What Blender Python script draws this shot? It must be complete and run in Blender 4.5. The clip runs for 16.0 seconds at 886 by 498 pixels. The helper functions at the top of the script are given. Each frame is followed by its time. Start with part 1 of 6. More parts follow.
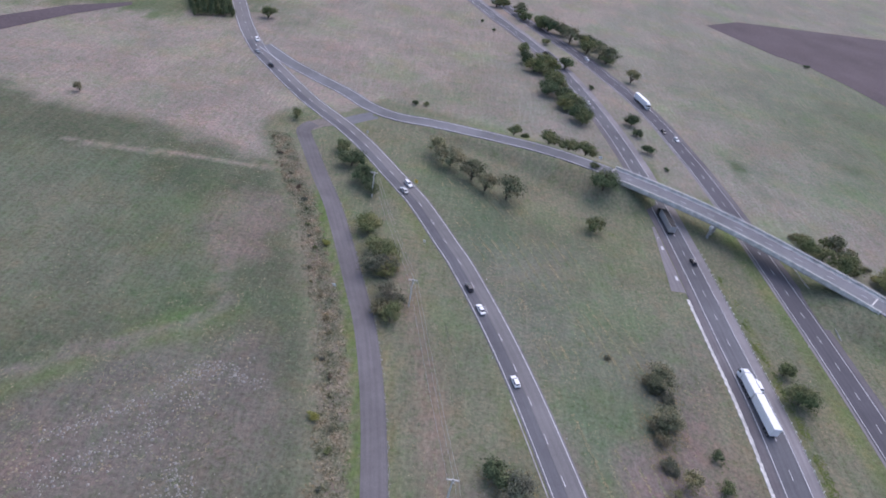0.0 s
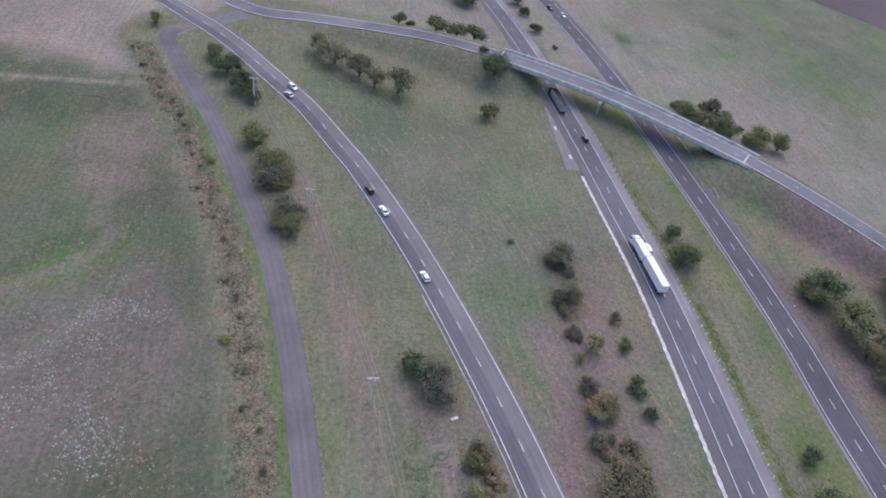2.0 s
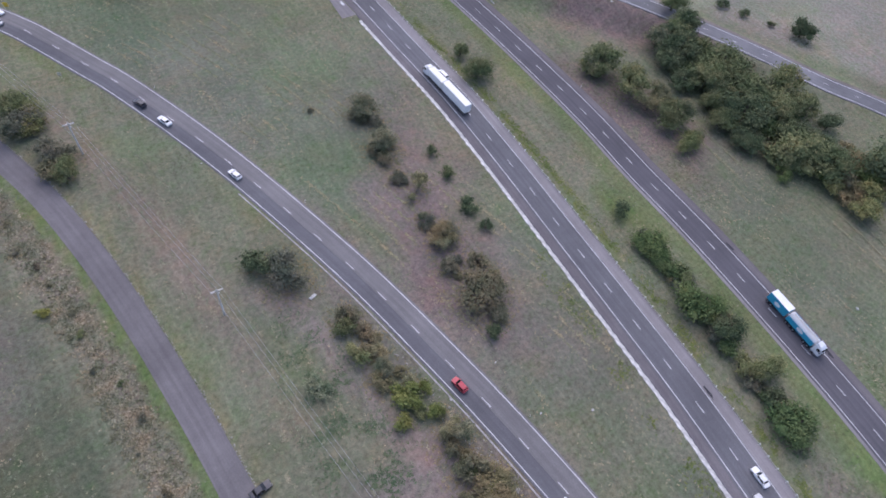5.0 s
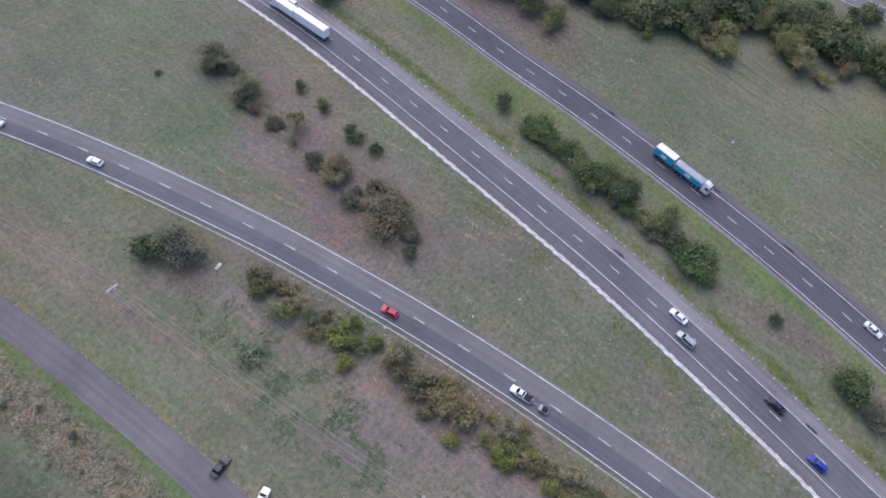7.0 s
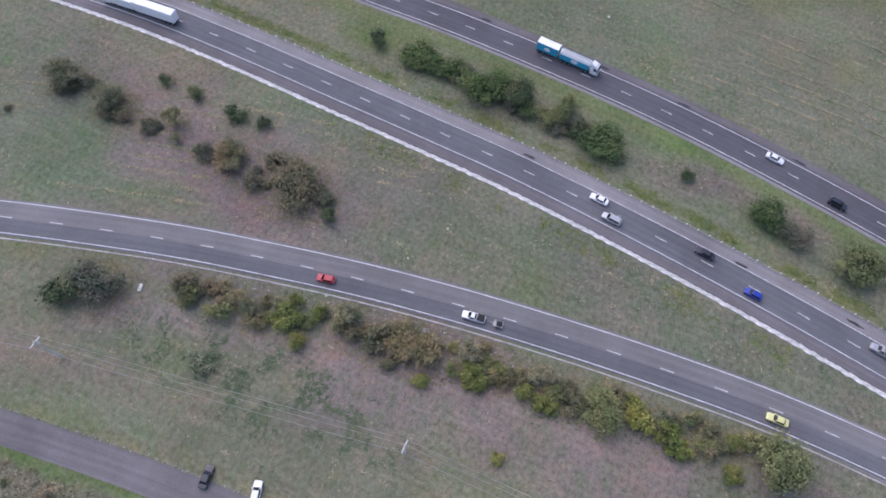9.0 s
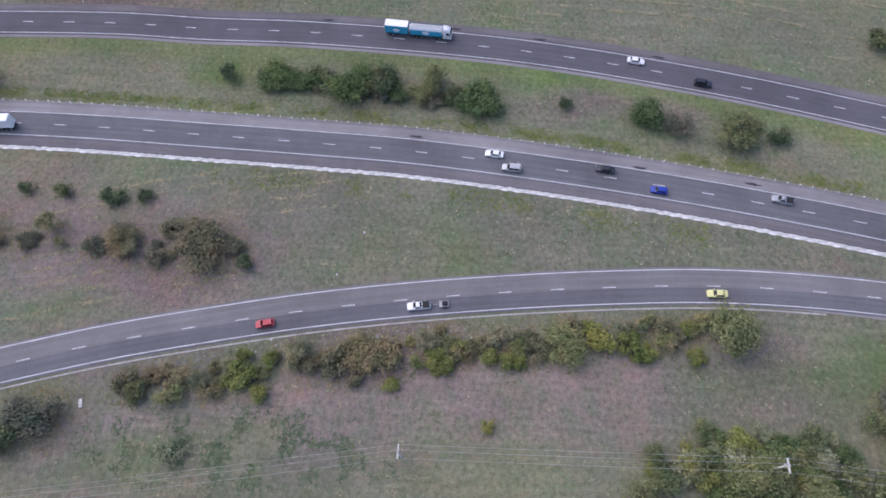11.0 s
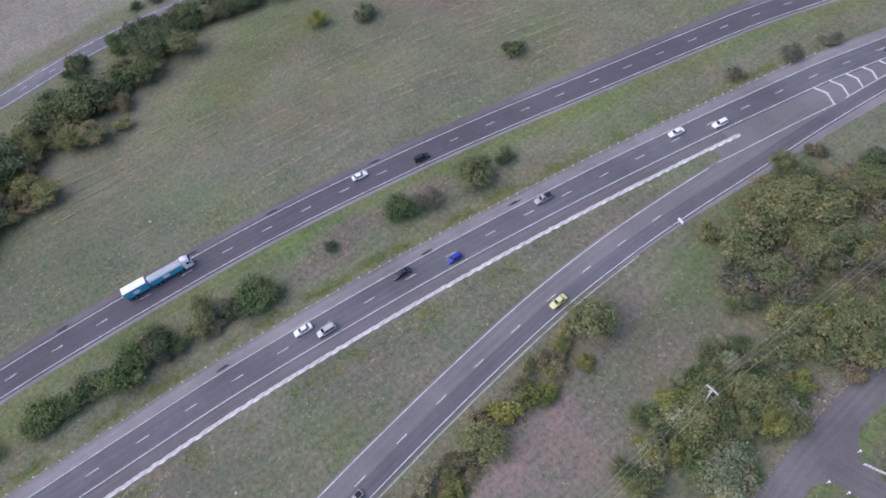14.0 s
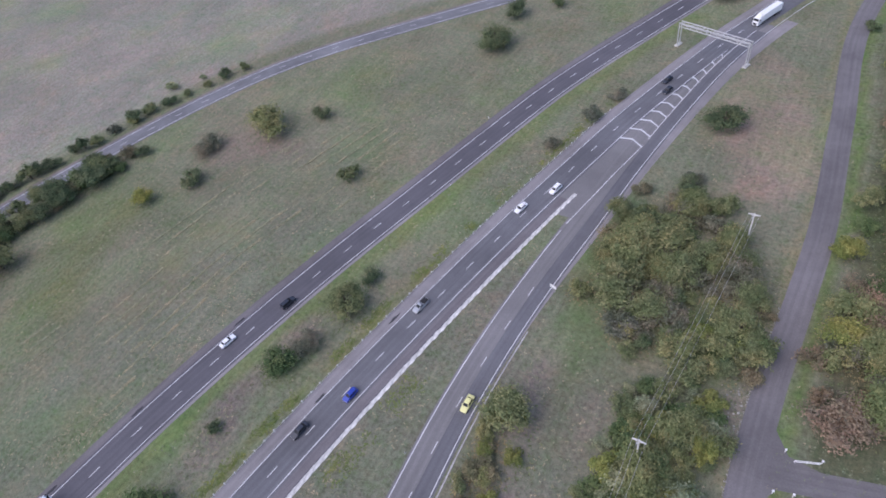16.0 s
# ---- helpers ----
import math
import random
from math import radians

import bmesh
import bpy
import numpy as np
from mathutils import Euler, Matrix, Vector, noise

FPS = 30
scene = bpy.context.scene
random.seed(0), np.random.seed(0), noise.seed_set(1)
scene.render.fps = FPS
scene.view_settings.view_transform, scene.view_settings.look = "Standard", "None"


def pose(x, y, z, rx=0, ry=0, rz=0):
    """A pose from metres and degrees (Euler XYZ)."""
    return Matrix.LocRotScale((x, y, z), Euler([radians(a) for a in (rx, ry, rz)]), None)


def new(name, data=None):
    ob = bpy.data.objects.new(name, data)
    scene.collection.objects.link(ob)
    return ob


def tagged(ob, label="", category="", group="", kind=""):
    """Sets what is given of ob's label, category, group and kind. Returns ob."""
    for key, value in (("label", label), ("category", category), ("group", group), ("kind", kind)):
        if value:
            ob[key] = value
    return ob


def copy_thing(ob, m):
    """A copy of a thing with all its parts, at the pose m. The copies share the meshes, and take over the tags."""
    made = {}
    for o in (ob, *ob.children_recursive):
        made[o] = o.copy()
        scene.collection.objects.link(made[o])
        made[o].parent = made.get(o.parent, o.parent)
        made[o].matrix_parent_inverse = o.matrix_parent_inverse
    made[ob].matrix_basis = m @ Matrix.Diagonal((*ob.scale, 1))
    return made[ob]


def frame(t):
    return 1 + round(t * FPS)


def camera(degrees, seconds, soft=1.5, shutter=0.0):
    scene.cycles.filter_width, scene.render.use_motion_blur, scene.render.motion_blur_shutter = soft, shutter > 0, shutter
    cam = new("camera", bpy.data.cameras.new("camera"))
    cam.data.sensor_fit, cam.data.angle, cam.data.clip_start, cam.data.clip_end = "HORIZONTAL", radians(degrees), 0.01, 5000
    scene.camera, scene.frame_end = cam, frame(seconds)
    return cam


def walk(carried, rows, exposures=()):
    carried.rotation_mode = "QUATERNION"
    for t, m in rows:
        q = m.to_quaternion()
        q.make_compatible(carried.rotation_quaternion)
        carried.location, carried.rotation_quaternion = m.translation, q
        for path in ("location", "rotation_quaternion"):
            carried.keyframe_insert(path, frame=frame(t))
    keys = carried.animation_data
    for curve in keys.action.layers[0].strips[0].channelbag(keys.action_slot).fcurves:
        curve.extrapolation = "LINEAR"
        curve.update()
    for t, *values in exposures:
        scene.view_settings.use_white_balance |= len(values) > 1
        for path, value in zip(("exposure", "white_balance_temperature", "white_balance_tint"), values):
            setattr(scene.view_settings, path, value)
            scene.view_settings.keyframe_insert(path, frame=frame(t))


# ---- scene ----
cam = camera(72.76, 16.0, soft=1.75)
# seconds, eye in metres, turn in degrees
PATH = [
    (0.0, 2.07, 1.70, 127.26, 52.57, -9.00, 3.58),
    (0.5, 2.67, 2.19, 127.09, 50.49, -9.25, 1.45),
    (1.0, 3.24, 2.72, 127.02, 48.46, -9.34, -1.22),
    (1.5, 3.98, 3.12, 127.20, 46.46, -9.47, -3.98),
    (2.0, 4.92, 3.11, 127.66, 44.50, -9.45, -7.44),
    (2.5, 6.12, 2.63, 128.14, 42.92, -9.21, -10.98),
    (3.0, 7.50, 1.78, 128.52, 41.33, -8.82, -15.18),
    (3.5, 8.88, 0.70, 128.80, 39.96, -8.33, -19.11),
    (4.0, 10.08, -0.48, 129.02, 38.43, -7.71, -23.33),
    (6.5, 13.31, -1.43, 127.70, 31.18, -6.74, -44.38),
    (7.0, 14.08, -2.43, 127.73, 29.98, -6.00, -48.58),
    (7.5, 14.85, -3.59, 127.86, 28.84, -5.20, -52.61),
    (8.0, 15.62, -4.72, 127.97, 27.74, -4.37, -57.07),
    (8.5, 16.33, -5.72, 128.07, 26.73, -3.54, -61.15),
    (9.0, 16.96, -6.59, 128.18, 25.66, -2.62, -66.02),
    (11.5, 18.63, -9.39, 129.86, 25.03, 1.47, -93.70),
    (12.0, 19.30, -10.19, 129.69, 26.14, 2.99, -100.65),
    (12.5, 19.74, -11.13, 129.62, 27.71, 4.11, -107.29),
    (13.0, 20.04, -12.06, 129.48, 29.82, 5.12, -114.72),
    (13.5, 20.46, -12.86, 128.94, 32.17, 5.86, -121.26),
    (14.0, 21.02, -13.74, 128.12, 34.60, 6.74, -128.36),
    (14.5, 21.50, -14.77, 127.26, 36.78, 7.61, -134.92),
    (15.0, 21.71, -15.93, 126.51, 38.96, 8.39, -140.40),
    (15.5, 21.69, -16.97, 125.99, 40.74, 8.93, -144.89),
    (16.0, 21.55, -17.88, 125.66, 42.53, 9.31, -148.90),
]
walk(cam, [(t, pose(x, y, z, rx, ry, rz)) for t, x, y, z, rx, ry, rz in PATH],
     exposures=[(0.0, 0.75, 6430, 22), (16.0, 0.75, 6430, 22)])

# ---- light: a flat grey overcast afternoon ----
world = bpy.data.worlds.new("overcast_sky")
scene.world = world
world.use_nodes = True
wn = world.node_tree.nodes
sky = wn.new("ShaderNodeTexSky")
sky.sky_type, sky.sun_disc = "NISHITA", False
sky.sun_elevation, sky.sun_rotation = radians(52), radians(30)
sky.air_density, sky.dust_density, sky.ozone_density = 1.0, 1.5, 2.0
wn["Background"].inputs["Strength"].default_value = 0.15
world.node_tree.links.new(sky.outputs[0], wn["Background"].inputs["Color"])
sun = new("sun", bpy.data.lights.new("sun", "SUN"))
sun.data.energy, sun.data.angle, sun.data.color = 1.2, radians(75), (1.0, 0.97, 0.94)
sun.matrix_world = pose(0, 0, 400, 38, 0, 150)


# ---- materials ----
def nodes_of(name, rough=0.9, metal=0.0):
    m = bpy.data.materials.new(name)
    m.use_nodes = True
    n, l = m.node_tree.nodes, m.node_tree.links
    p = n["Principled BSDF"]
    p.inputs["Roughness"].default_value, p.inputs["Metallic"].default_value = rough, metal
    if "Specular IOR Level" in p.inputs:
        p.inputs["Specular IOR Level"].default_value = 0.25
    return m, n, l, p


def noise_tex(n, l, scale, detail=4.0, rough=0.6, coords="Object", stretch=None):
    tc = n.new("ShaderNodeTexCoord")
    t = n.new("ShaderNodeTexNoise")
    t.inputs["Scale"].default_value, t.inputs["Detail"].default_value, t.inputs["Roughness"].default_value = scale, detail, rough
    if stretch:
        mp = n.new("ShaderNodeMapping")
        mp.inputs["Scale"].default_value = stretch
        l.new(tc.outputs[coords], mp.inputs["Vector"])
        l.new(mp.outputs[0], t.inputs["Vector"])
    else:
        l.new(tc.outputs[coords], t.inputs["Vector"])
    return t.outputs["Fac"]


def ramp(n, l, fac, stops):
    r = n.new("ShaderNodeValToRGB")
    e = r.color_ramp.elements
    while len(e) < len(stops):
        e.new(0.5)
    for s, (p, c) in zip(e, stops):
        s.position = p
        s.color = (*c, 1.0) if len(c) == 3 else c
    l.new(fac, r.inputs[0])
    return r.outputs[0]


def mix(n, l, kind, fac, a, b):
    x = n.new("ShaderNodeMix")
    x.data_type, x.blend_type = "RGBA", kind
    for val, sock in ((fac, x.inputs[0]), (a, x.inputs[6]), (b, x.inputs[7])):
        if isinstance(val, (int, float)):
            sock.default_value = val
        elif isinstance(val, tuple):
            sock.default_value = (*val, 1.0)
        else:
            l.new(val, sock)
    return x.outputs[2]


def grey(v):
    return (v, v, v)


def surface(name, color, rough=0.85, metal=0.0, fine=6.0, coarse=0.15, spread=0.25, bump=0.0, per_object=0.0):
    """A plain real surface: grain at a fine and a coarse scale, and a change from object to object."""
    m, n, l, p = nodes_of(name, rough, metal)
    a = ramp(n, l, noise_tex(n, l, fine, 3.0), [(0.25, grey(1 - spread)), (0.75, grey(1 + spread * 0.6))])
    b = ramp(n, l, noise_tex(n, l, coarse, 3.0), [(0.3, grey(1 - spread * 0.8)), (0.7, grey(1 + spread * 0.5))])
    c = mix(n, l, "MULTIPLY", 1.0, mix(n, l, "MULTIPLY", 1.0, color, a), b)
    if per_object:
        oi = n.new("ShaderNodeObjectInfo")
        c = mix(n, l, "MULTIPLY", 1.0, c, ramp(n, l, oi.outputs["Random"], [(0.0, grey(1 - per_object)), (1.0, grey(1 + per_object))]))
    l.new(c, p.inputs["Base Color"])
    if bump:
        bp = n.new("ShaderNodeBump")
        bp.inputs["Strength"].default_value, bp.inputs["Distance"].default_value = bump, 0.05
        l.new(noise_tex(n, l, fine * 2, 4.0), bp.inputs["Height"])
        l.new(bp.outputs[0], p.inputs["Normal"])
    return m


def gloss(name, color, rough=0.3, metal=0.0):
    m, n, l, p = nodes_of(name, rough, metal)
    p.inputs["Specular IOR Level"].default_value = 0.5
    v = ramp(n, l, noise_tex(n, l, 1.5, 4.0), [(0.3, tuple(0.85 * c for c in color)), (0.7, color)])
    l.new(v, p.inputs["Base Color"])
    return m


def asphalt(name, color, patch=0.25):
    """Worn seal with wheel tracks, patches, long streaks; u runs across and v along the road, in metres."""
    m, n, l, p = nodes_of(name, 0.9)
    uv = n.new("ShaderNodeUVMap")
    uv.uv_map = "road"
    sep = n.new("ShaderNodeSeparateXYZ")
    l.new(uv.outputs[0], sep.inputs[0])
    mp = n.new("ShaderNodeMapping")
    mp.inputs["Scale"].default_value = (0.9, 0.025, 1.0)
    l.new(uv.outputs[0], mp.inputs["Vector"])
    streak = n.new("ShaderNodeTexNoise")
    streak.inputs["Scale"].default_value, streak.inputs["Detail"].default_value = 1.6, 5.0
    l.new(mp.outputs[0], streak.inputs["Vector"])
    c = mix(n, l, "MULTIPLY", 1.0, color, ramp(n, l, streak.outputs["Fac"], [(0.3, grey(0.9)), (0.7, grey(1.08))]))
    # wheel tracks: darker bands, 1.75 m apart
    wave = n.new("ShaderNodeMath")
    wave.operation = "SINE"
    mul = n.new("ShaderNodeMath")
    mul.operation = "MULTIPLY"
    mul.inputs[1].default_value = 2 * math.pi / 1.8
    l.new(sep.outputs["X"], mul.inputs[0])
    l.new(mul.outputs[0], wave.inputs[0])
    wr = n.new("ShaderNodeMapRange")
    wr.inputs[1].default_value, wr.inputs[2].default_value = -1.0, 1.0
    l.new(wave.outputs[0], wr.inputs[0])
    c = mix(n, l, "MULTIPLY", 0.3, c, ramp(n, l, wr.outputs[0], [(0.2, grey(0.86)), (0.8, grey(1.06))]))
    big = noise_tex(n, l, 0.03, 5.0, 0.7)
    c = mix(n, l, "MULTIPLY", 1.0, c, ramp(n, l, big, [(0.35, grey(1 - patch)), (0.65, grey(1 + patch * 0.5))]))
    c = mix(n, l, "MULTIPLY", 1.0, c, ramp(n, l, noise_tex(n, l, 3.0, 4.0), [(0.3, grey(0.88)), (0.7, grey(1.1))]))
    l.new(c, p.inputs["Base Color"])
    return m


def ground_material():
    m, n, l, p = nodes_of("ground_cover", 1.0)
    p.inputs["Specular IOR Level"].default_value = 0.05
    at = n.new("ShaderNodeVertexColor")
    at.layer_name = "cover"
    c = at.outputs["Color"]
    alpha = at.outputs["Alpha"]
    # fine tussocks, patches of dry and green growth, mown lines
    tuss = noise_tex(n, l, 0.9, 6.0, 0.75)
    c = mix(n, l, "MULTIPLY", 1.0, c, ramp(n, l, tuss, [(0.28, grey(0.56)), (0.5, grey(1.0)), (0.75, grey(1.42))]))
    blades = noise_tex(n, l, 3.2, 4.0, 0.8)
    c = mix(n, l, "MULTIPLY", 1.0, c, ramp(n, l, blades, [(0.3, grey(0.76)), (0.7, grey(1.24))]))
    mott = noise_tex(n, l, 0.28, 5.0, 0.7)
    c = mix(n, l, "MULTIPLY", 1.0, c, ramp(n, l, mott, [(0.3, (0.76, 0.93, 0.74)), (0.5, grey(1.0)), (0.7, (1.17, 1.06, 1.02))]))
    dry = noise_tex(n, l, 0.055, 6.0, 0.65)
    c = mix(n, l, "MIX", ramp(n, l, dry, [(0.5, grey(0.0)), (0.7, grey(0.5))]), c, mix(n, l, "MULTIPLY", 1.0, c, (1.2, 1.02, 0.88)))
    green = noise_tex(n, l, 0.021, 5.0, 0.6)
    c = mix(n, l, "MIX", ramp(n, l, green, [(0.5, grey(0.0)), (0.72, grey(0.7))]), c, mix(n, l, "MULTIPLY", 1.0, c, (0.82, 1.1, 0.72)))
    # broad-leaved herbs: dark ragged clumps in loose drifts
    herb = noise_tex(n, l, 0.75, 8.0, 0.8)
    drift = ramp(n, l, noise_tex(n, l, 0.045, 4.0, 0.6), [(0.46, grey(0.0)), (0.62, grey(1.0))])
    clump = mix(n, l, "MULTIPLY", 1.0, mix(n, l, "MULTIPLY", 1.0, ramp(n, l, herb, [(0.5, grey(0.0)), (0.58, grey(0.85))]), drift), alpha)
    c = mix(n, l, "MIX", clump, c, mix(n, l, "MULTIPLY", 1.0, c, (0.52, 0.72, 0.48)))
    # bare brown earth showing through where the sward is thin
    thin = ramp(n, l, noise_tex(n, l, 0.16, 7.0, 0.75), [(0.56, grey(0.0)), (0.68, grey(0.55))])
    c = mix(n, l, "MIX", thin, c, mix(n, l, "MULTIPLY", 1.0, c, (1.08, 0.94, 0.88)))
    lines = noise_tex(n, l, 0.5, 4.0, 0.65, stretch=(1.5, 0.12, 1.0))
    c = mix(n, l, "MULTIPLY", 0.4, c, ramp(n, l, lines, [(0.35, grey(0.84)), (0.52, grey(1.0)), (0.72, grey(1.45))]))
    # pale seed heads and stones where the cover is rough
    vor = n.new("ShaderNodeTexVoronoi")
    vor.inputs["Scale"].default_value = 1.1
    tc = n.new("ShaderNodeTexCoord")
    l.new(tc.outputs["Object"], vor.inputs["Vector"])
    spots = ramp(n, l, vor.outputs["Distance"], [(0.06, grey(1.0)), (0.2, grey(0.0))])
    where = ramp(n, l, noise_tex(n, l, 0.12, 4.0, 0.7), [(0.56, grey(0.0)), (0.7, grey(0.6))])
    amount = mix(n, l, "MULTIPLY", 1.0, mix(n, l, "MULTIPLY", 1.0, spots, where), alpha)
    c = mix(n, l, "MIX", amount, c, (0.235, 0.225, 0.18))
    l.new(c, p.inputs["Base Color"])
    bp = n.new("ShaderNodeBump")
    bp.inputs["Strength"].default_value, bp.inputs["Distance"].default_value = 0.2, 0.5
    l.new(tuss, bp.inputs["Height"])
    l.new(bp.outputs[0], p.inputs["Normal"])
    return m


def foliage(name, color, warm):
    m, n, l, p = nodes_of(name, 0.95)
    p.inputs["Specular IOR Level"].default_value = 0.04
    geo = n.new("ShaderNodeNewGeometry")
    oi = n.new("ShaderNodeObjectInfo")
    c = ramp(n, l, geo.outputs["Random Per Island"], [(0.0, tuple(0.85 * v for v in color)), (0.55, color), (1.0, warm)])
    c = mix(n, l, "MULTIPLY", 1.0, c, ramp(n, l, oi.outputs["Random"], [(0.0, (0.78, 0.8, 0.8)), (0.5, grey(1.0)), (1.0, (1.25, 1.15, 1.0))]))
    c = mix(n, l, "MULTIPLY", 1.0, c, ramp(n, l, noise_tex(n, l, 0.6, 3.0), [(0.3, grey(0.85)), (0.7, grey(1.15))]))
    place = n.new("ShaderNodeNewGeometry")
    patch = n.new("ShaderNodeTexNoise")
    patch.inputs["Scale"].default_value, patch.inputs["Detail"].default_value = 0.22, 3.0
    l.new(place.outputs["Position"], patch.inputs["Vector"])
    c = mix(n, l, "MULTIPLY", 1.0, c, ramp(n, l, patch.outputs["Fac"], [(0.32, (0.66, 0.80, 0.70)), (0.5, (0.95, 1.0, 0.92)), (0.68, (1.24, 1.12, 1.02))]))
    l.new(c, p.inputs["Base Color"])
    return m


GROUND = ground_material()
SEAL_MAIN = asphalt("aged_grey_asphalt", (0.128, 0.127, 0.135))
SEAL_DARK = asphalt("dark_asphalt", (0.100, 0.096, 0.106), 0.18)
SEAL_RAMP = asphalt("brownish_grey_asphalt", (0.178, 0.170, 0.169), 0.2)
SEAL_OLD = asphalt("old_chip_seal", (0.160, 0.148, 0.148), 0.3)
SEAL_PALE = asphalt("pale_chip_seal", (0.168, 0.168, 0.176), 0.3)
SHOULDER = asphalt("shoulder_seal", (0.235, 0.218, 0.218), 0.25)
SHOULDER_DARK = asphalt("purple_grey_shoulder", (0.15, 0.136, 0.14), 0.25)
GRAVEL = surface("gravel", (0.2, 0.175, 0.155), 1.0, fine=2.5, coarse=0.1, spread=0.35)
WHITE_LINE = surface("road_paint", (0.58, 0.58, 0.58), 0.7, fine=2.5, coarse=0.3, spread=0.3)
CONCRETE = surface("concrete", (0.57, 0.555, 0.52), 0.9, fine=2.4, coarse=0.4, spread=0.4, per_object=0.12)
CONCRETE_DIRTY = surface("weathered_concrete", (0.38, 0.365, 0.35), 0.9, fine=1.5, coarse=0.25, spread=0.35)
STEEL = surface("galvanised_steel", (0.46, 0.46, 0.45), 0.6, 0.25, fine=5, coarse=0.5, spread=0.15)
TIMBER = surface("grey_timber", (0.58, 0.56, 0.53), 0.9, fine=9, coarse=1.0, spread=0.3)
BARK = surface("bark", (0.11, 0.09, 0.07), 0.95, fine=5, coarse=0.8, spread=0.4)
LEAVES = {
    "dark": foliage("dark_green_leaves", (0.098, 0.122, 0.072), (0.160, 0.182, 0.104)),
    "olive": foliage("olive_leaves", (0.151, 0.165, 0.087), (0.242, 0.243, 0.127)),
    "gum": foliage("gum_leaves", (0.177, 0.175, 0.116), (0.274, 0.255, 0.165)),
    "brown": foliage("brown_leaves", (0.164, 0.146, 0.098), (0.240, 0.206, 0.136)),
    "green": foliage("fresh_green_leaves", (0.094, 0.132, 0.064), (0.152, 0.190, 0.090)),
    "lime": foliage("yellow_green_leaves", (0.172, 0.186, 0.066), (0.267, 0.267, 0.101)),
    "grey": foliage("bare_grey_twigs", (0.134, 0.132, 0.104), (0.190, 0.180, 0.146)),
    "pale": foliage("pale_grey_green_leaves", (0.201, 0.224, 0.146), (0.290, 0.309, 0.208)),
    "red": foliage("reddish_leaves", (0.196, 0.146, 0.113), (0.271, 0.203, 0.149)),
    "weed": foliage("weed_leaves", (0.150, 0.178, 0.062), (0.240, 0.246, 0.092)),
    "straw": foliage("dry_straw", (0.215, 0.200, 0.158), (0.292, 0.272, 0.220)),
    "grass": foliage("grass_blades", (0.160, 0.168, 0.117), (0.232, 0.230, 0.165)),
    "herb": foliage("dark_herb_leaves", (0.112, 0.146, 0.088), (0.160, 0.194, 0.120)),
}


# ---- plan: centrelines in metres (x east, y north, height) ----
def spline(points, step=3.0):
    """A smooth line through the points, sampled about every step metres."""
    p = [np.array((*q, 0.0)[:3], float) for q in points]
    p = [2 * p[0] - p[1]] + p + [2 * p[-1] - p[-2]]
    out = []
    for a, b, c, d in zip(p, p[1:], p[2:], p[3:]):
        n = max(1, int(np.linalg.norm(c - b) / step))
        for i in range(n):
            t = i / n
            out.append(0.5 * (2 * b + (c - a) * t + (2 * a - 5 * b + 4 * c - d) * t * t + (3 * b - a - 3 * c + d) * t ** 3))
    out.append(p[-2])
    return np.array(out)


EAST = spline([(9.8, 557.0), (38.8, 503.0), (55.2, 470.4), (75.6, 434.3), (90.9, 407.2), (103.2, 377.6), (114.5, 349.3), (123.2, 319.6), (128.8, 289.8), (132.6, 266.3),
               (135.5, 243.3), (137.6, 222.5), (139.4, 201.0), (141.2, 177.1), (143.0, 150.6), (144.3, 125.0), (145.0, 92.3), (144.0, 66.4), (143.8, 37.0),
               (141.6, -1.2), (138.3, -32.3), (132.4, -67.0), (126.5, -94.7), (118.3, -127.8), (109.9, -162.0), (102.8, -188.8), (95.1, -211.1), (87.4, -230.7),
               (77.9, -254.5), (68.9, -276.0), (55.3, -305.9), (35.6, -345.4), (7.9, -395.8), (-38.0, -514.6)])
MAIN = spline([(-11.7, 553.1), (16.0, 501.0), (34.0, 463.4), (53.2, 426.5), (67.9, 394.1), (78.8, 359.5), (86.8, 329.0), (93.1, 299.0), (97.9, 269.9), (101.1, 243.6), (103.3, 221.6),
               (105.1, 197.0), (106.7, 168.9), (107.6, 148.6), (109.1, 117.5), (108.8, 89.2), (107.6, 60.4), (106.3, 31.4), (104.6, 2.0), (100.6, -34.4), (96.1, -66.0),
               (91.0, -95.3), (86.6, -117.9), (81.8, -140.3), (77.1, -160.8), (72.8, -178.8), (67.6, -196.6), (61.5, -216.2), (55.5, -234.3), (49.0, -250.7),
               (41.3, -269.4), (30.9, -293.8), (13.8, -332.5), (-12.5, -383.8), (-57.8, -496.8)])
RAMP = spline([(-178.1, 500.7), (-154.7, 443.1), (-142.9, 413.8), (-134.3, 395.4), (-120.7, 363.3), (-106.9, 335.6), (-97.6, 320.0), (-86.8, 305.7), (-74.2, 289.5), (-61.0, 273.3), (-49.2, 261.2), (-38.5, 250.6),
               (-28.0, 238.3), (-19.7, 226.9), (-13.3, 217.7), (-6.6, 208.3), (-0.3, 199.2), (5.4, 188.9), (13.5, 173.2), (17.9, 164.9), (25.8, 146.6),
               (33.2, 127.7), (40.2, 107.2), (46.9, 85.1), (51.5, 68.5), (55.4, 51.8), (60.3, 28.4), (64.3, 4.2), (67.3, -19.5), (69.5, -42.2),
               (71.0, -65.8), (70.8, -88.7), (69.3, -110.7), (66.7, -134.9), (64.7, -155.5), (62.5, -173.1), (59.5, -192.9), (56.0, -212.8), (52.2, -229.0), (47.0, -245.9), (40.5, -263.7), (29.8, -288.8)])
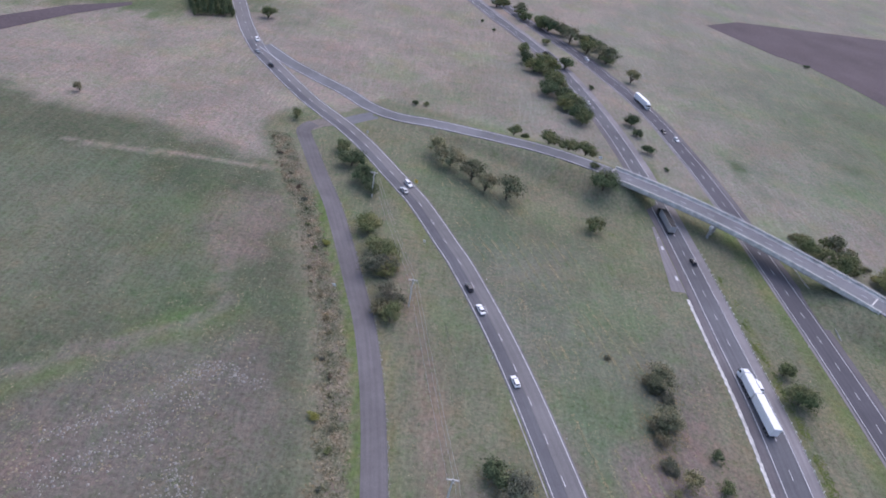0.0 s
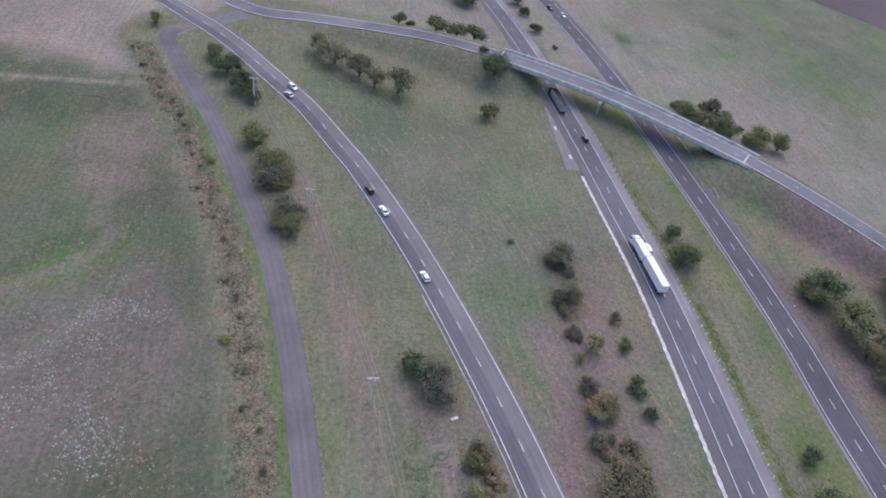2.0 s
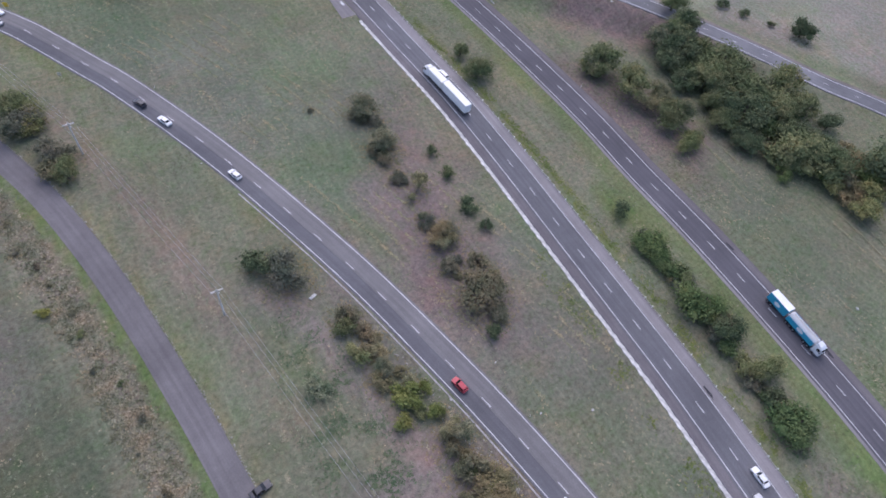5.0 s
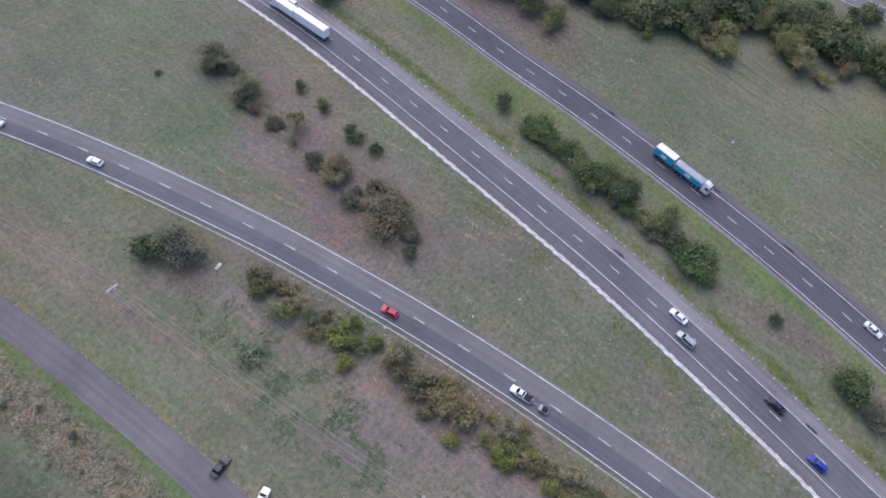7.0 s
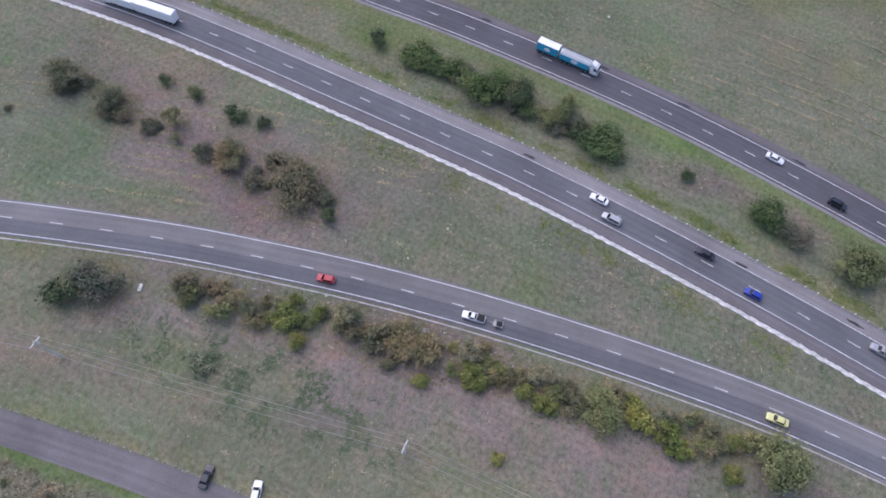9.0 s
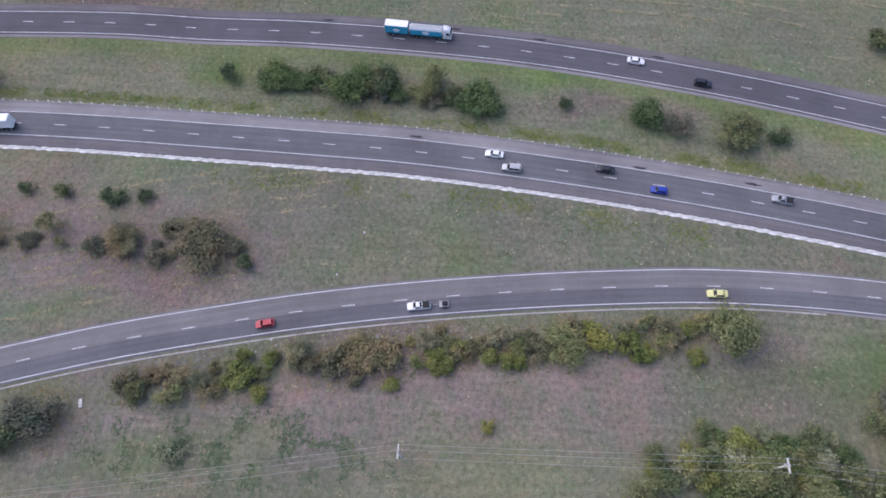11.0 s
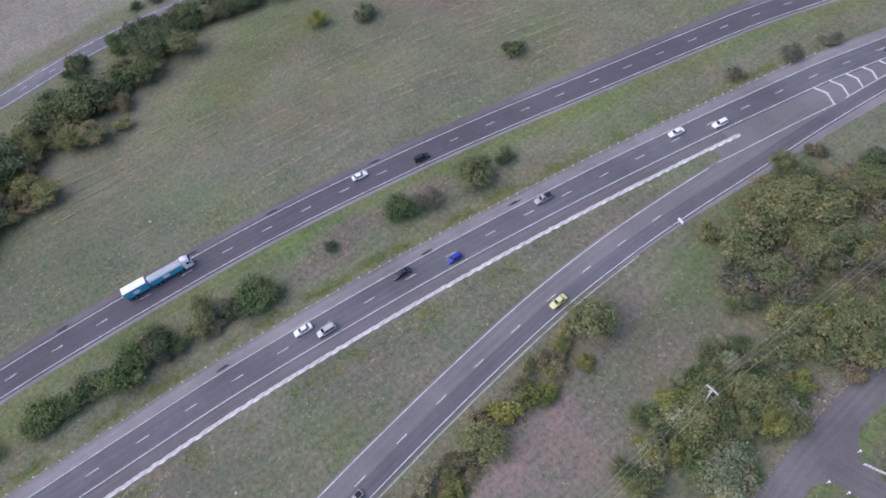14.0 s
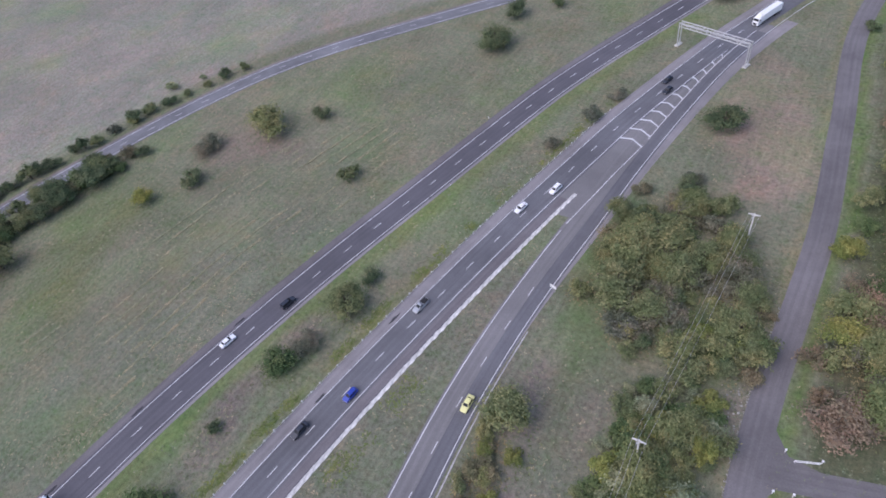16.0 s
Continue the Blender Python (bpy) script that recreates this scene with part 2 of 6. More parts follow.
SIDE = spline([(-51.9, 248.3), (-54.9, 240.8), (-48.2, 225.0), (-39.3, 204.9), (-31.2, 187.8), (-23.0, 166.9), (-16.0, 147.6), (-9.2, 128.5), (-4.3, 109.6), (-0.9, 92.9), (1.7, 76.7),
               (4.1, 58.2), (6.0, 40.6), (7.2, 23.2), (6.8, 4.0), (6.3, -23.2), (8.3, -51.1), (11.4, -74.1), (11.9, -98.1), (10.9, -125.6), (10.3, -155.5),
               (12.5, -197.2), (14.9, -261.9), (1.3, -340.4), (-19.8, -414.3)])
SIDE_END = spline([(-53.8, 243.8), (-49.3, 249.9), (-42.5, 253.2)])
OVER = spline([(-99.0, 330.6, 0), (-80.7, 313.1, 0), (-62.4, 299.6, 0), (-45.4, 288.0, 0), (-31.1, 275.6, 0), (-17.6, 268.9, 0.4), (-1.2, 266.5, 1.3), (17.2, 262.0, 2.6), (35.6, 256.8, 4.0), (53.5, 250.6, 5.4),
               (71.6, 241.8, 6.6), (84.7, 234.6, 7.0), (102.0, 224.8, 7.2), (117.6, 214.9, 7.3), (132.8, 203.6, 7.2), (149.2, 189.2, 7.1), (167.6, 172.0, 6.8), (183.6, 154.4, 6.1),
               (199.6, 134.0, 5.0), (214.2, 112.6, 3.8), (228.4, 90.0, 2.4), (240.6, 67.4, 1.2), (253.9, 44.7, 0.4), (260.4, 16.0, 0), (264.6, -12.7, 0), (264.5, -41.0, 0), (259.6, -69.3, 0),
               (251.9, -97.1, 0), (243.0, -124.2, 0), (232.9, -148.9, 0), (220.1, -172.4, 0), (204.3, -193.3, 0), (186.8, -212.0, 0), (169.0, -230.5, 0), (152.0, -247.6, 0), (114.7, -285.0, 0), (66.4, -331.8, 0)])
CROSS = spline([(-40.8, 252.6), (-35.4, 259.3), (-25.8, 268.4)])
BRIDGE_FROM, BRIDGE_TO = 82.4, 166.7      # the span, by x along the overpass


def along(line):
    return np.concatenate([[0], np.cumsum(np.linalg.norm(np.diff(line[:, :2], axis=0), axis=1))])


def sideways(line):
    d = np.gradient(line[:, :2], axis=0)
    d /= np.linalg.norm(d, axis=1)[:, None]
    return np.stack([-d[:, 1], d[:, 0]], 1)      # to the left of the way along


def mesh_object(name, verts, faces, material, smooth=False):
    me = bpy.data.meshes.new(name)
    me.from_pydata([tuple(map(float, v)) for v in verts], [], [tuple(map(int, q)) for q in faces])
    if material:
        me.materials.append(material)
    if smooth:
        me.polygons.foreach_set("use_smooth", [True] * len(me.polygons))
    me.update()
    return new(name, me)


def ribbon(name, line, a, b, top, material, thick=0.0, a_end=None, b_end=None):
    """A strip beside a line, from a to b metres to its left, with side skirts of the given thickness."""
    n, s = len(line), along(line)
    side = sideways(line)
    f = s / s[-1]
    oa = a + ((a_end if a_end is not None else a) - a) * f
    ob_ = b + ((b_end if b_end is not None else b) - b) * f
    lo, hi = np.minimum(oa, ob_), np.maximum(oa, ob_)
    rows = []
    for off, dz in ((lo, -thick), (lo, 0), (hi, 0), (hi, -thick)):
        rows.append(np.c_[line[:, :2] + side * off[:, None], line[:, 2] + top + dz])
    v = np.concatenate(rows)
    strips = ((0, 1), (1, 2), (2, 3)) if thick else ((1, 2),)
    faces = []
    for p, q in strips:
        for i in range(n - 1):
            faces.append((q * n + i, p * n + i, p * n + i + 1, q * n + i + 1))
    ob = mesh_object(name, v, faces, material)
    uvl = ob.data.uv_layers.new(name="road")
    across = np.concatenate([lo, lo, hi, hi])
    for loop in ob.data.loops:
        i = loop.vertex_index
        uvl.data[loop.index].uv = (across[i], s[i % n])
    return ob


def between(line, lo=None, hi=None, axis=1):
    keep = np.ones(len(line), bool)
    if lo is not None:
        keep &= line[:, axis] >= lo
    if hi is not None:
        keep &= line[:, axis] <= hi
    return line[keep]


def child(ob, parent, name=None, label=""):
    ob.parent = parent
    if name:
        ob.name = name
    if label:
        ob["label"] = label
    return ob


# ---- the ground: one sheet to the horizon, with the embankment of the overpass ----
def axis_lines(lo, hi, step, far):
    core = list(np.arange(lo, hi + step, step))
    out, g = [], step
    while (out[-1] if out else core[-1]) < far:
        g *= 1.075
        out.append((out[-1] if out else core[-1]) + g)
    left, g = [], step
    while (left[-1] if left else core[0]) > -far:
        g *= 1.075
        left.append((left[-1] if left else core[0]) - g)
    return np.array(left[::-1] + core + out)


def dist_to(line, X, Y, every=2):
    """Distance to a line, the height of its nearest point, and the signed side (left positive)."""
    pts = line[::every]
    side = sideways(line)[::every]
    best = np.full(X.shape, 1e9)
    h, sg = np.zeros(X.shape), np.zeros(X.shape)
    for (px, py, pz), (sx, sy) in zip(pts, side):
        d = (X - px) ** 2 + (Y - py) ** 2
        m = d < best
        best[m], h[m] = d[m], pz
        sg[m] = ((X - px) * sx + (Y - py) * sy)[m]
    return np.sqrt(best), h, sg


gx, gy = axis_lines(-160, 290, 2.6, 4200), axis_lines(-300, 330, 2.6, 4200)
GX, GY = np.meshgrid(gx, gy, indexing="ij")
GZ = np.zeros(GX.shape)
span = (OVER[:, 0] > BRIDGE_FROM + 1) & (OVER[:, 0] < BRIDGE_TO - 1) & (OVER[:, 1] > 150)
for bank in (OVER[:np.argmax(span)], OVER[len(OVER) - np.argmax(span[::-1]):]):
    d, h, _ = dist_to(bank, GX, GY)
    GZ = np.maximum(GZ, np.maximum(0.0, h - 0.12 - np.maximum(0.0, d - 7.0) * 0.48))


def smooth_noise(X, Y, scale, seed):
    """Soft value noise in -1..1."""
    rng = np.random.RandomState(seed)
    tab = rng.rand(256, 256) * 2 - 1
    fx, fy = X / scale, Y / scale
    ix, iy = np.floor(fx).astype(int), np.floor(fy).astype(int)
    tx, ty = fx - ix, fy - iy
    tx, ty = tx * tx * (3 - 2 * tx), ty * ty * (3 - 2 * ty)
    g = lambda a, b: tab[a % 256, b % 256]
    return (g(ix, iy) * (1 - tx) + g(ix + 1, iy) * tx) * (1 - ty) + (g(ix, iy + 1) * (1 - tx) + g(ix + 1, iy + 1) * tx) * ty


WOB = smooth_noise(GX, GY, 23, 1) * 7 + smooth_noise(GX, GY, 8, 2) * 3.5
COVER = np.empty((*GX.shape, 4))
COVER[...] = (0.150, 0.156, 0.108, 0.55)


def stain(color, weight, rough=None):
    """Lay a cover of another kind over the ground by a weight of 0 to 1."""
    w = np.clip(weight, 0, 1)[..., None]
    COVER[..., :3] = COVER[..., :3] * (1 - w) + np.array(color) * w
    if rough is not None:
        COVER[..., 3] = COVER[..., 3] * (1 - w[..., 0]) + rough * w[..., 0]


def blob(x, y, rx, ry, turn=0.0, soft=0.35, wob=1.0):
    """Weight of an uneven oval patch; turn in degrees."""
    c, s = math.cos(radians(turn)), math.sin(radians(turn))
    dx, dy = GX - x + WOB * wob, GY - y + np.roll(WOB, 40, 0) * wob
    u, v = (dx * c + dy * s) / rx, (-dx * s + dy * c) / ry
    return (1 - np.sqrt(u * u + v * v)) / soft + 0.5


def strip(line, a, b, soft=1.0, lo=None, hi=None, wob=0.15):
    """Weight of a band from a to b metres to the left of a line."""
    d, _, sg = dist_to(line, GX, GY)
    val = np.where(sg >= 0, d, -d) + WOB * wob
    w = np.minimum((val - min(a, b)) / soft + 0.5, (max(a, b) - val) / soft + 0.5)
    if lo is not None:
        w = np.minimum(w, (GY - lo) / 8)
    if hi is not None:
        w = np.minimum(w, (hi - GY) / 8)
    return w


# PINK and PADDOCK are dry grass with some distance haze mixed into the colour
PINK, LUSH = (0.222, 0.202, 0.170), (0.115, 0.148, 0.068)
BARE, DEAD, PADDOCK = (0.160, 0.143, 0.122), (0.172, 0.155, 0.120), (0.200, 0.194, 0.160)
d_side, _, sg_side = dist_to(SIDE, GX, GY)
west = np.where(sg_side < 0, d_side, -d_side)
d_over, _, sg_over = dist_to(OVER, GX, GY)
# far paddocks: dry grass, its colour lifted to stand in for distance haze
stain(PADDOCK, np.where(np.abs(GX) + np.abs(GY) > 640, 1.0, 0.0), 0.1)
stain(PADDOCK, (np.where(sg_over > 0, d_over, -d_over) - 14) / 6, 0.1)
stain((0.198, 0.184, 0.148), np.minimum((GY - 284) / 10, (58 - GX - (GY - 284) * 0.2) / 32), 0.15)
stain((0.135, 0.150, 0.105), blob(310, 308, 110.0, 169.2, 25, 0.8, 3))
stain((0.10, 0.12, 0.075), blob(159, 278, 7.5, 8.3, 0, 1.2))
# the west paddocks
W_IN = (-np.where(sg_side > 0, d_side, -d_side) - 15) / 5
stain((0.104, 0.116, 0.079), W_IN * 1.0, 0.3)
stain(PINK, np.minimum(W_IN, (GY - 203 + GX * 0.16 + WOB) / 10), 0.5)
stain((0.12, 0.14, 0.085), np.minimum(W_IN, blob(-208, 379, 105.7, 38.9, 15, 0.5, 3)), 0.1)
stain((0.122, 0.134, 0.094), blob(-113, 154, 62.2, 39.8, -20, 0.25, 1.5), 0.05)
stain((0.118, 0.142, 0.076), blob(-68, 106, 27.2, 6.3, 38, 0.9, 0.6), 0.1)
stain((0.155, 0.138, 0.112), blob(-56, 165, 14.4, 18.7, 20, 0.5), 0.5)
stain((0.142, 0.134, 0.112), blob(-55, 92, 31.6, 15.8, 38, 0.7), 1.0)
stain((0.142, 0.134, 0.112), blob(-67, 73, 42.5, 18.9, 30, 0.7), 1.0)
# a worn track and the pinkish seam between the pastures
stain((0.19, 0.175, 0.14), strip(spline([(-135.0, 200.6), (-114.9, 203.3), (-90.5, 205.5), (-57.3, 206.8)]), -2.2, 2.2, 1.5, wob=0.3), 0.3)
stain((0.172, 0.155, 0.13), strip(spline([(-172.6, 76.7), (-92.9, 95.0), (-71.8, 109.8), (-52.5, 126.3), (-56.7, 143.5), (-63.9, 165.1), (-48.6, 185.3)]), -2.0, 2.0, 4.0, wob=0.7), 0.6)
stain((0.16, 0.146, 0.122), strip(spline([(-115.5, 53.4), (-74.2, 80.4), (-50.4, 103.0)]), -5.0, 3.0, 4.0, wob=0.6), 0.9)
# road verges
stain(DEAD, strip(SIDE, -13.5, -6.5, 3, lo=9, hi=224), 0.9)
stain(LUSH, strip(SIDE, -6.6, -3.4, 1.2, hi=198), 0.1)
stain((0.165, 0.162, 0.10), strip(SIDE, 3.2, 5.2, 1.5, hi=198), 0.6)
stain((0.172, 0.155, 0.12), strip(SIDE, 12, 19, 6, lo=38, hi=162), 0.6)
stain((0.125, 0.150, 0.098), strip(RAMP, 8, 30, 10, lo=16, hi=226), 0.5)
stain((0.135, 0.148, 0.085), strip(RAMP, -9, -5, 3, lo=92, hi=233), 0.3)
stain((0.16, 0.152, 0.12), strip(RAMP, 4, 7, 2, lo=-52, hi=111), 0.7)
stain(BARE, strip(RAMP, -11, -5, 5, lo=-66, hi=78, wob=0.4), 0.9)
stain((0.166, 0.150, 0.126), strip(RAMP, -34, -12, 9, lo=-90, hi=30, wob=0.6), 0.9)
stain((0.196, 0.166, 0.146), strip(RAMP, -22, -15, 5, lo=-98, hi=83, wob=0.5), 0.5)
stain((0.142, 0.152, 0.10), strip(MAIN, 7.0, 10.0, 1.5, lo=-172, hi=271), 0.3)
stain((0.142, 0.154, 0.078), strip(MAIN, 7.6, 9.4, 1.2, lo=-107, hi=167, wob=0.25), 0.2)
stain((0.130, 0.152, 0.080), strip(EAST, -12, -5, 4, lo=-256, hi=243), 0.2)
stain((0.142, 0.150, 0.108), strip(EAST, 6, 34, 6, lo=-107, hi=81), 1.0)
stain((0.152, 0.150, 0.113), strip(MAIN, -32, -8.5, 6, lo=-115, hi=75, wob=0.5), 0.7)
stain((0.172, 0.149, 0.130), blob(81, 84, 15.5, 50.0, -6, 0.8, 1.4), 0.6)
stain((0.150, 0.130, 0.115), blob(76, 63, 10.8, 23.6, 0, 1.0, 1.2), 0.4)
stain((0.138, 0.150, 0.112), blob(49, 147, 27.6, 41.3, 35, 0.8), 0.7)
stain((0.12, 0.150, 0.070), blob(128, 58, 5.0, 10.9, 0, 1.0, 0.6))
stain((0.165, 0.142, 0.122), blob(120, -38, 6.0, 15.9, 8, 0.6, 0.4), 0.9)
stain((0.165, 0.142, 0.122), blob(121, -63, 4.8, 8.7, 0, 0.6, 0.4), 0.9)
stain((0.150, 0.128, 0.112), blob(192, 132, 15.2, 36.1, 32, 0.6), 0.4)
stain((0.150, 0.130, 0.112), blob(160, 88, 13.8, 33.4, 6, 0.7), 0.4)
stain((0.132, 0.150, 0.085), blob(214, -62, 12.7, 31.3, 10, 1.2, 1.5), 0.2)
stain((0.165, 0.150, 0.115), blob(191, -125, 17.9, 10.7, 20, 0.7), 0.3)
stain((0.20, 0.168, 0.132), blob(31, -195, 12.4, 37.3, 10, 0.35), 0.3)
stain((0.122, 0.142, 0.08), blob(49, -102, 7.3, 36.3, 12, 1.2, 1.2), 0.2)
stain((0.085, 0.115, 0.055), blob(24.5, -103, 7.5, 11.0, 10, 1.2, 1.0), 0.0)
stain((0.165, 0.15, 0.122), blob(17, -88, 8.2, 12.8, 0, 0.7), 0.9)
stain((0.095, 0.105, 0.065), np.minimum(W_IN + 1.6, (-62 - GY) / 14), 0.1)
blotch = np.clip(smooth_noise(GX, GY, 31, 5) * 0.7 + smooth_noise(GX, GY, 12, 6) * 0.55 + smooth_noise(GX, GY, 5.5, 7) * 0.35, -1, 1)[..., None]
COVER[..., :3] *= 1 + blotch * np.array((0.10, 0.035, 0.06))
tone = (smooth_noise(GX, GY, 19, 8) * 0.5 + smooth_noise(GX, GY, 7, 9) * 0.4)[..., None]
COVER[..., :3] *= 1 + tone * 0.14
mean = np.array((0.152, 0.150, 0.110))
COVER[..., :3] = np.clip(mean + (COVER[..., :3] - mean) * 1.15, 0.03, 0.4) * np.array((1.04, 1.0, 1.0))
verts = np.stack([GX, GY, GZ], -1).reshape(-1, 3)
ny = len(gy)
ii, jj = np.meshgrid(np.arange(len(gx) - 1), np.arange(ny - 1), indexing="ij")
base = (ii * ny + jj).ravel()
ground = mesh_object("ground", verts, np.stack([base, base + ny, base + ny + 1, base + 1], 1), GROUND, True)
layer = ground.data.color_attributes.new("cover", "FLOAT_COLOR", "POINT")
layer.data.foreach_set("color", COVER.reshape(-1).astype(np.float32))
tagged(ground, "rough grey-green roadside grassland with bare and mown patches", "ground", kind="structure")


# ---- roads ----
DASH = bpy.data.meshes.new("lane_dash")
DASH.from_pydata([(x, y, z) for z in (0.0, 0.012) for x, y in ((-0.095, -1.5), (0.095, -1.5), (0.095, 1.5), (-0.095, 1.5))], [],
                 [(4, 5, 6, 7), (0, 1, 5, 4), (1, 2, 6, 5), (2, 3, 7, 6), (3, 0, 4, 7)])
DASH.materials.append(WHITE_LINE)


def dashes(road, line, first, lo, hi, off=0.0, top=0.06):
    """Broken line: 3 m strokes every 12 m, one of them at the y given by first."""
    s, side = along(line), sideways(line)
    k = np.argmin(np.abs(line[:, 1] - first))
    start = s[k] % 12.0
    for q in np.arange(start, s[-1], 12.0):
        x, y, z = (np.interp(q, s, line[:, c]) for c in range(3))
        if not lo < y < hi:
            continue
        i = min(int(np.searchsorted(s, q)), len(line) - 1)
        d = new("lane_dash", DASH)
        d.matrix_world = pose(x + side[i][0] * off, y + side[i][1] * off, z + top, 0, 0, math.degrees(math.atan2(side[i][1], side[i][0])))
        child(d, road)


TOP = 0.06
road_east = ribbon("road_1", EAST, 4.7, -4.9, TOP, SEAL_DARK, 0.3)
tagged(road_east, "dark asphalt carriageway with white edge lines and broken lane line", "road", kind="structure")
child(ribbon("shoulder", EAST, -4.9, -5.8, TOP - 0.005, SHOULDER, 0.3), road_east, label="narrow pale shoulder")
child(ribbon("shoulder", EAST, 4.7, 7.0, TOP - 0.005, SHOULDER_DARK, 0.3), road_east, label="purple-grey sealed shoulder")
child(ribbon("edge_line", EAST, 3.84, 4.06, TOP + 0.012, WHITE_LINE), road_east)
child(ribbon("edge_line", EAST, -3.99, -4.21, TOP + 0.012, WHITE_LINE), road_east)
dashes(road_east, EAST, -2, -420, 700, top=TOP)
road_main = ribbon("road_2", MAIN, 3.9, -4.4, TOP, SEAL_MAIN, 0.3)
tagged(road_main, "worn grey asphalt carriageway with paler sealed shoulders", "road", kind="structure")
child(ribbon("shoulder", MAIN, 3.9, 7.2, TOP - 0.005, SHOULDER, 0.3), road_main, label="pale grey chip-seal shoulder")
child(ribbon("shoulder", between(MAIN, -140.3, 553.1), -4.4, -6.75, TOP - 0.005, SHOULDER_DARK, 0.3), road_main, label="brownish grey chip-seal shoulder")
# thin band of the darker asphalt between shoulder and kerb
child(ribbon("gutter", between(MAIN, -143.5, 168.9), -6.75, -7.15, TOP - 0.02, SEAL_DARK, 0.3), road_main, label="narrow dark strip beside the kerb")
child(ribbon("edge_line", MAIN, 3.54, 3.76, TOP + 0.012, WHITE_LINE), road_main)
child(ribbon("edge_line", between(MAIN, -231.7, 553.1), -3.54, -3.76, TOP + 0.012, WHITE_LINE), road_main)
dashes(road_main, MAIN, 1.0, -480, 700, top=TOP)
road_ramp = ribbon("road_3", between(RAMP, -253.4), -4.7, 4.7, TOP - 0.008, SEAL_RAMP, 0.3)
tagged(road_ramp, "brownish grey two-lane asphalt ramp with white lines", "road", kind="structure")
child(ribbon("lane_seal", between(RAMP, -246, 337.8), -4.7, -0.45, TOP - 0.003, SEAL_MAIN), road_ramp, label="newer bluish-grey seal of one lane")
child(ribbon("edge_line", between(RAMP, -128), 3.94, 4.16, TOP + 0.006, WHITE_LINE), road_ramp)
child(ribbon("edge_line", between(RAMP, -172, -127), 3.94, 4.16, TOP + 0.006, WHITE_LINE, a_end=-0.1, b_end=0.12), road_ramp)
child(ribbon("edge_line", between(RAMP, -246, -171), -0.1, 0.12, TOP + 0.006, WHITE_LINE), road_ramp)
child(ribbon("edge_line", RAMP, -3.94, -4.16, TOP + 0.006, WHITE_LINE), road_ramp)
child(ribbon("shoulder", between(RAMP, -259.5, -79.7), -4.7, -4.75, TOP - 0.012, SHOULDER, 0.3, b_end=-9.0), road_ramp, label="pale sealed shoulder")
dashes(road_ramp, RAMP, 3.0, -112, 600, top=TOP - 0.006)
road_side = ribbon("road_4", SIDE, -3.2, 3.2, TOP, SEAL_OLD, 0.3)
tagged(road_side, "old unmarked purplish grey chip-seal lane with ragged edges", "road", kind="structure")
child(ribbon("turning_end", SIDE_END, -3.6, 3.6, TOP - 0.006, GRAVEL, 0.2), road_side, label="gravel turning end")
road_over = ribbon("road_5", OVER, -4.6, 4.6, TOP, SEAL_PALE, 0.3)
tagged(road_over, "pale grey two-lane road climbing to an overpass", "road", kind="structure")
child(ribbon("edge_line", OVER, 3.55, 3.8, TOP + 0.012, WHITE_LINE), road_over)
child(ribbon("edge_line", OVER, -3.55, -3.8, TOP + 0.012, WHITE_LINE), road_over)
dashes(road_over, OVER, 0.0, -420, 240, top=TOP)
child(ribbon("gravel_edge", between(OVER, -244.4, 169.4), 4.6, 6.2, TOP - 0.025, GRAVEL, 0.2), road_over, label="pale gravel edge")
road_cross = ribbon("road_6", CROSS, -3.6, 3.6, TOP - 0.012, SEAL_PALE, 0.25)
tagged(road_cross, "short pale link road between ramp and overpass road", "road", kind="structure")
ramp_edge = ribbon("kerb_2", between(RAMP, -93.2, 112.7), -5.25, -5.6, 0.1, CONCRETE_DIRTY, 0.2)
tagged(ramp_edge, "low dirty concrete edging along the ramp", "kerb", kind="structure")
PLOUGHED = surface("ploughed_soil", (0.105, 0.082, 0.085), 1.0, fine=0.6, coarse=0.02, spread=0.25)
for ring in ([(262, 500), (285, 484), (301, 453), (316, 412), (325, 366), (360, 330), (640, 420), (700, 640), (430, 628), (262, 590), (222, 556)], [(-228, 307), (-211, 337), (-186, 361), (-184, 356), (-203, 324), (-217, 290), (-300, 220), (-330, 250)]):
    field = mesh_object("ploughed_field", [(x, y, 0.12) for x, y in ring], [tuple(range(len(ring)))], PLOUGHED)
    tagged(field, "dark purple-brown ploughed field", "field", kind="structure")


# ---- trees and bushes ----
def add_tube(verts, faces, path, radii, sides=6):
    base = len(verts)
    for (x, y, z), r in zip(path, radii):
        for i in range(sides):
            a = 2 * math.pi * i / sides
            verts.append((x + r * math.cos(a), y + r * math.sin(a), z))
    for k in range(len(path) - 1):
        for i in range(sides):
            j = (i + 1) % sides
            faces.append((base + k * sides + i, base + k * sides + j, base + (k + 1) * sides + j, base + (k + 1) * sides + i))


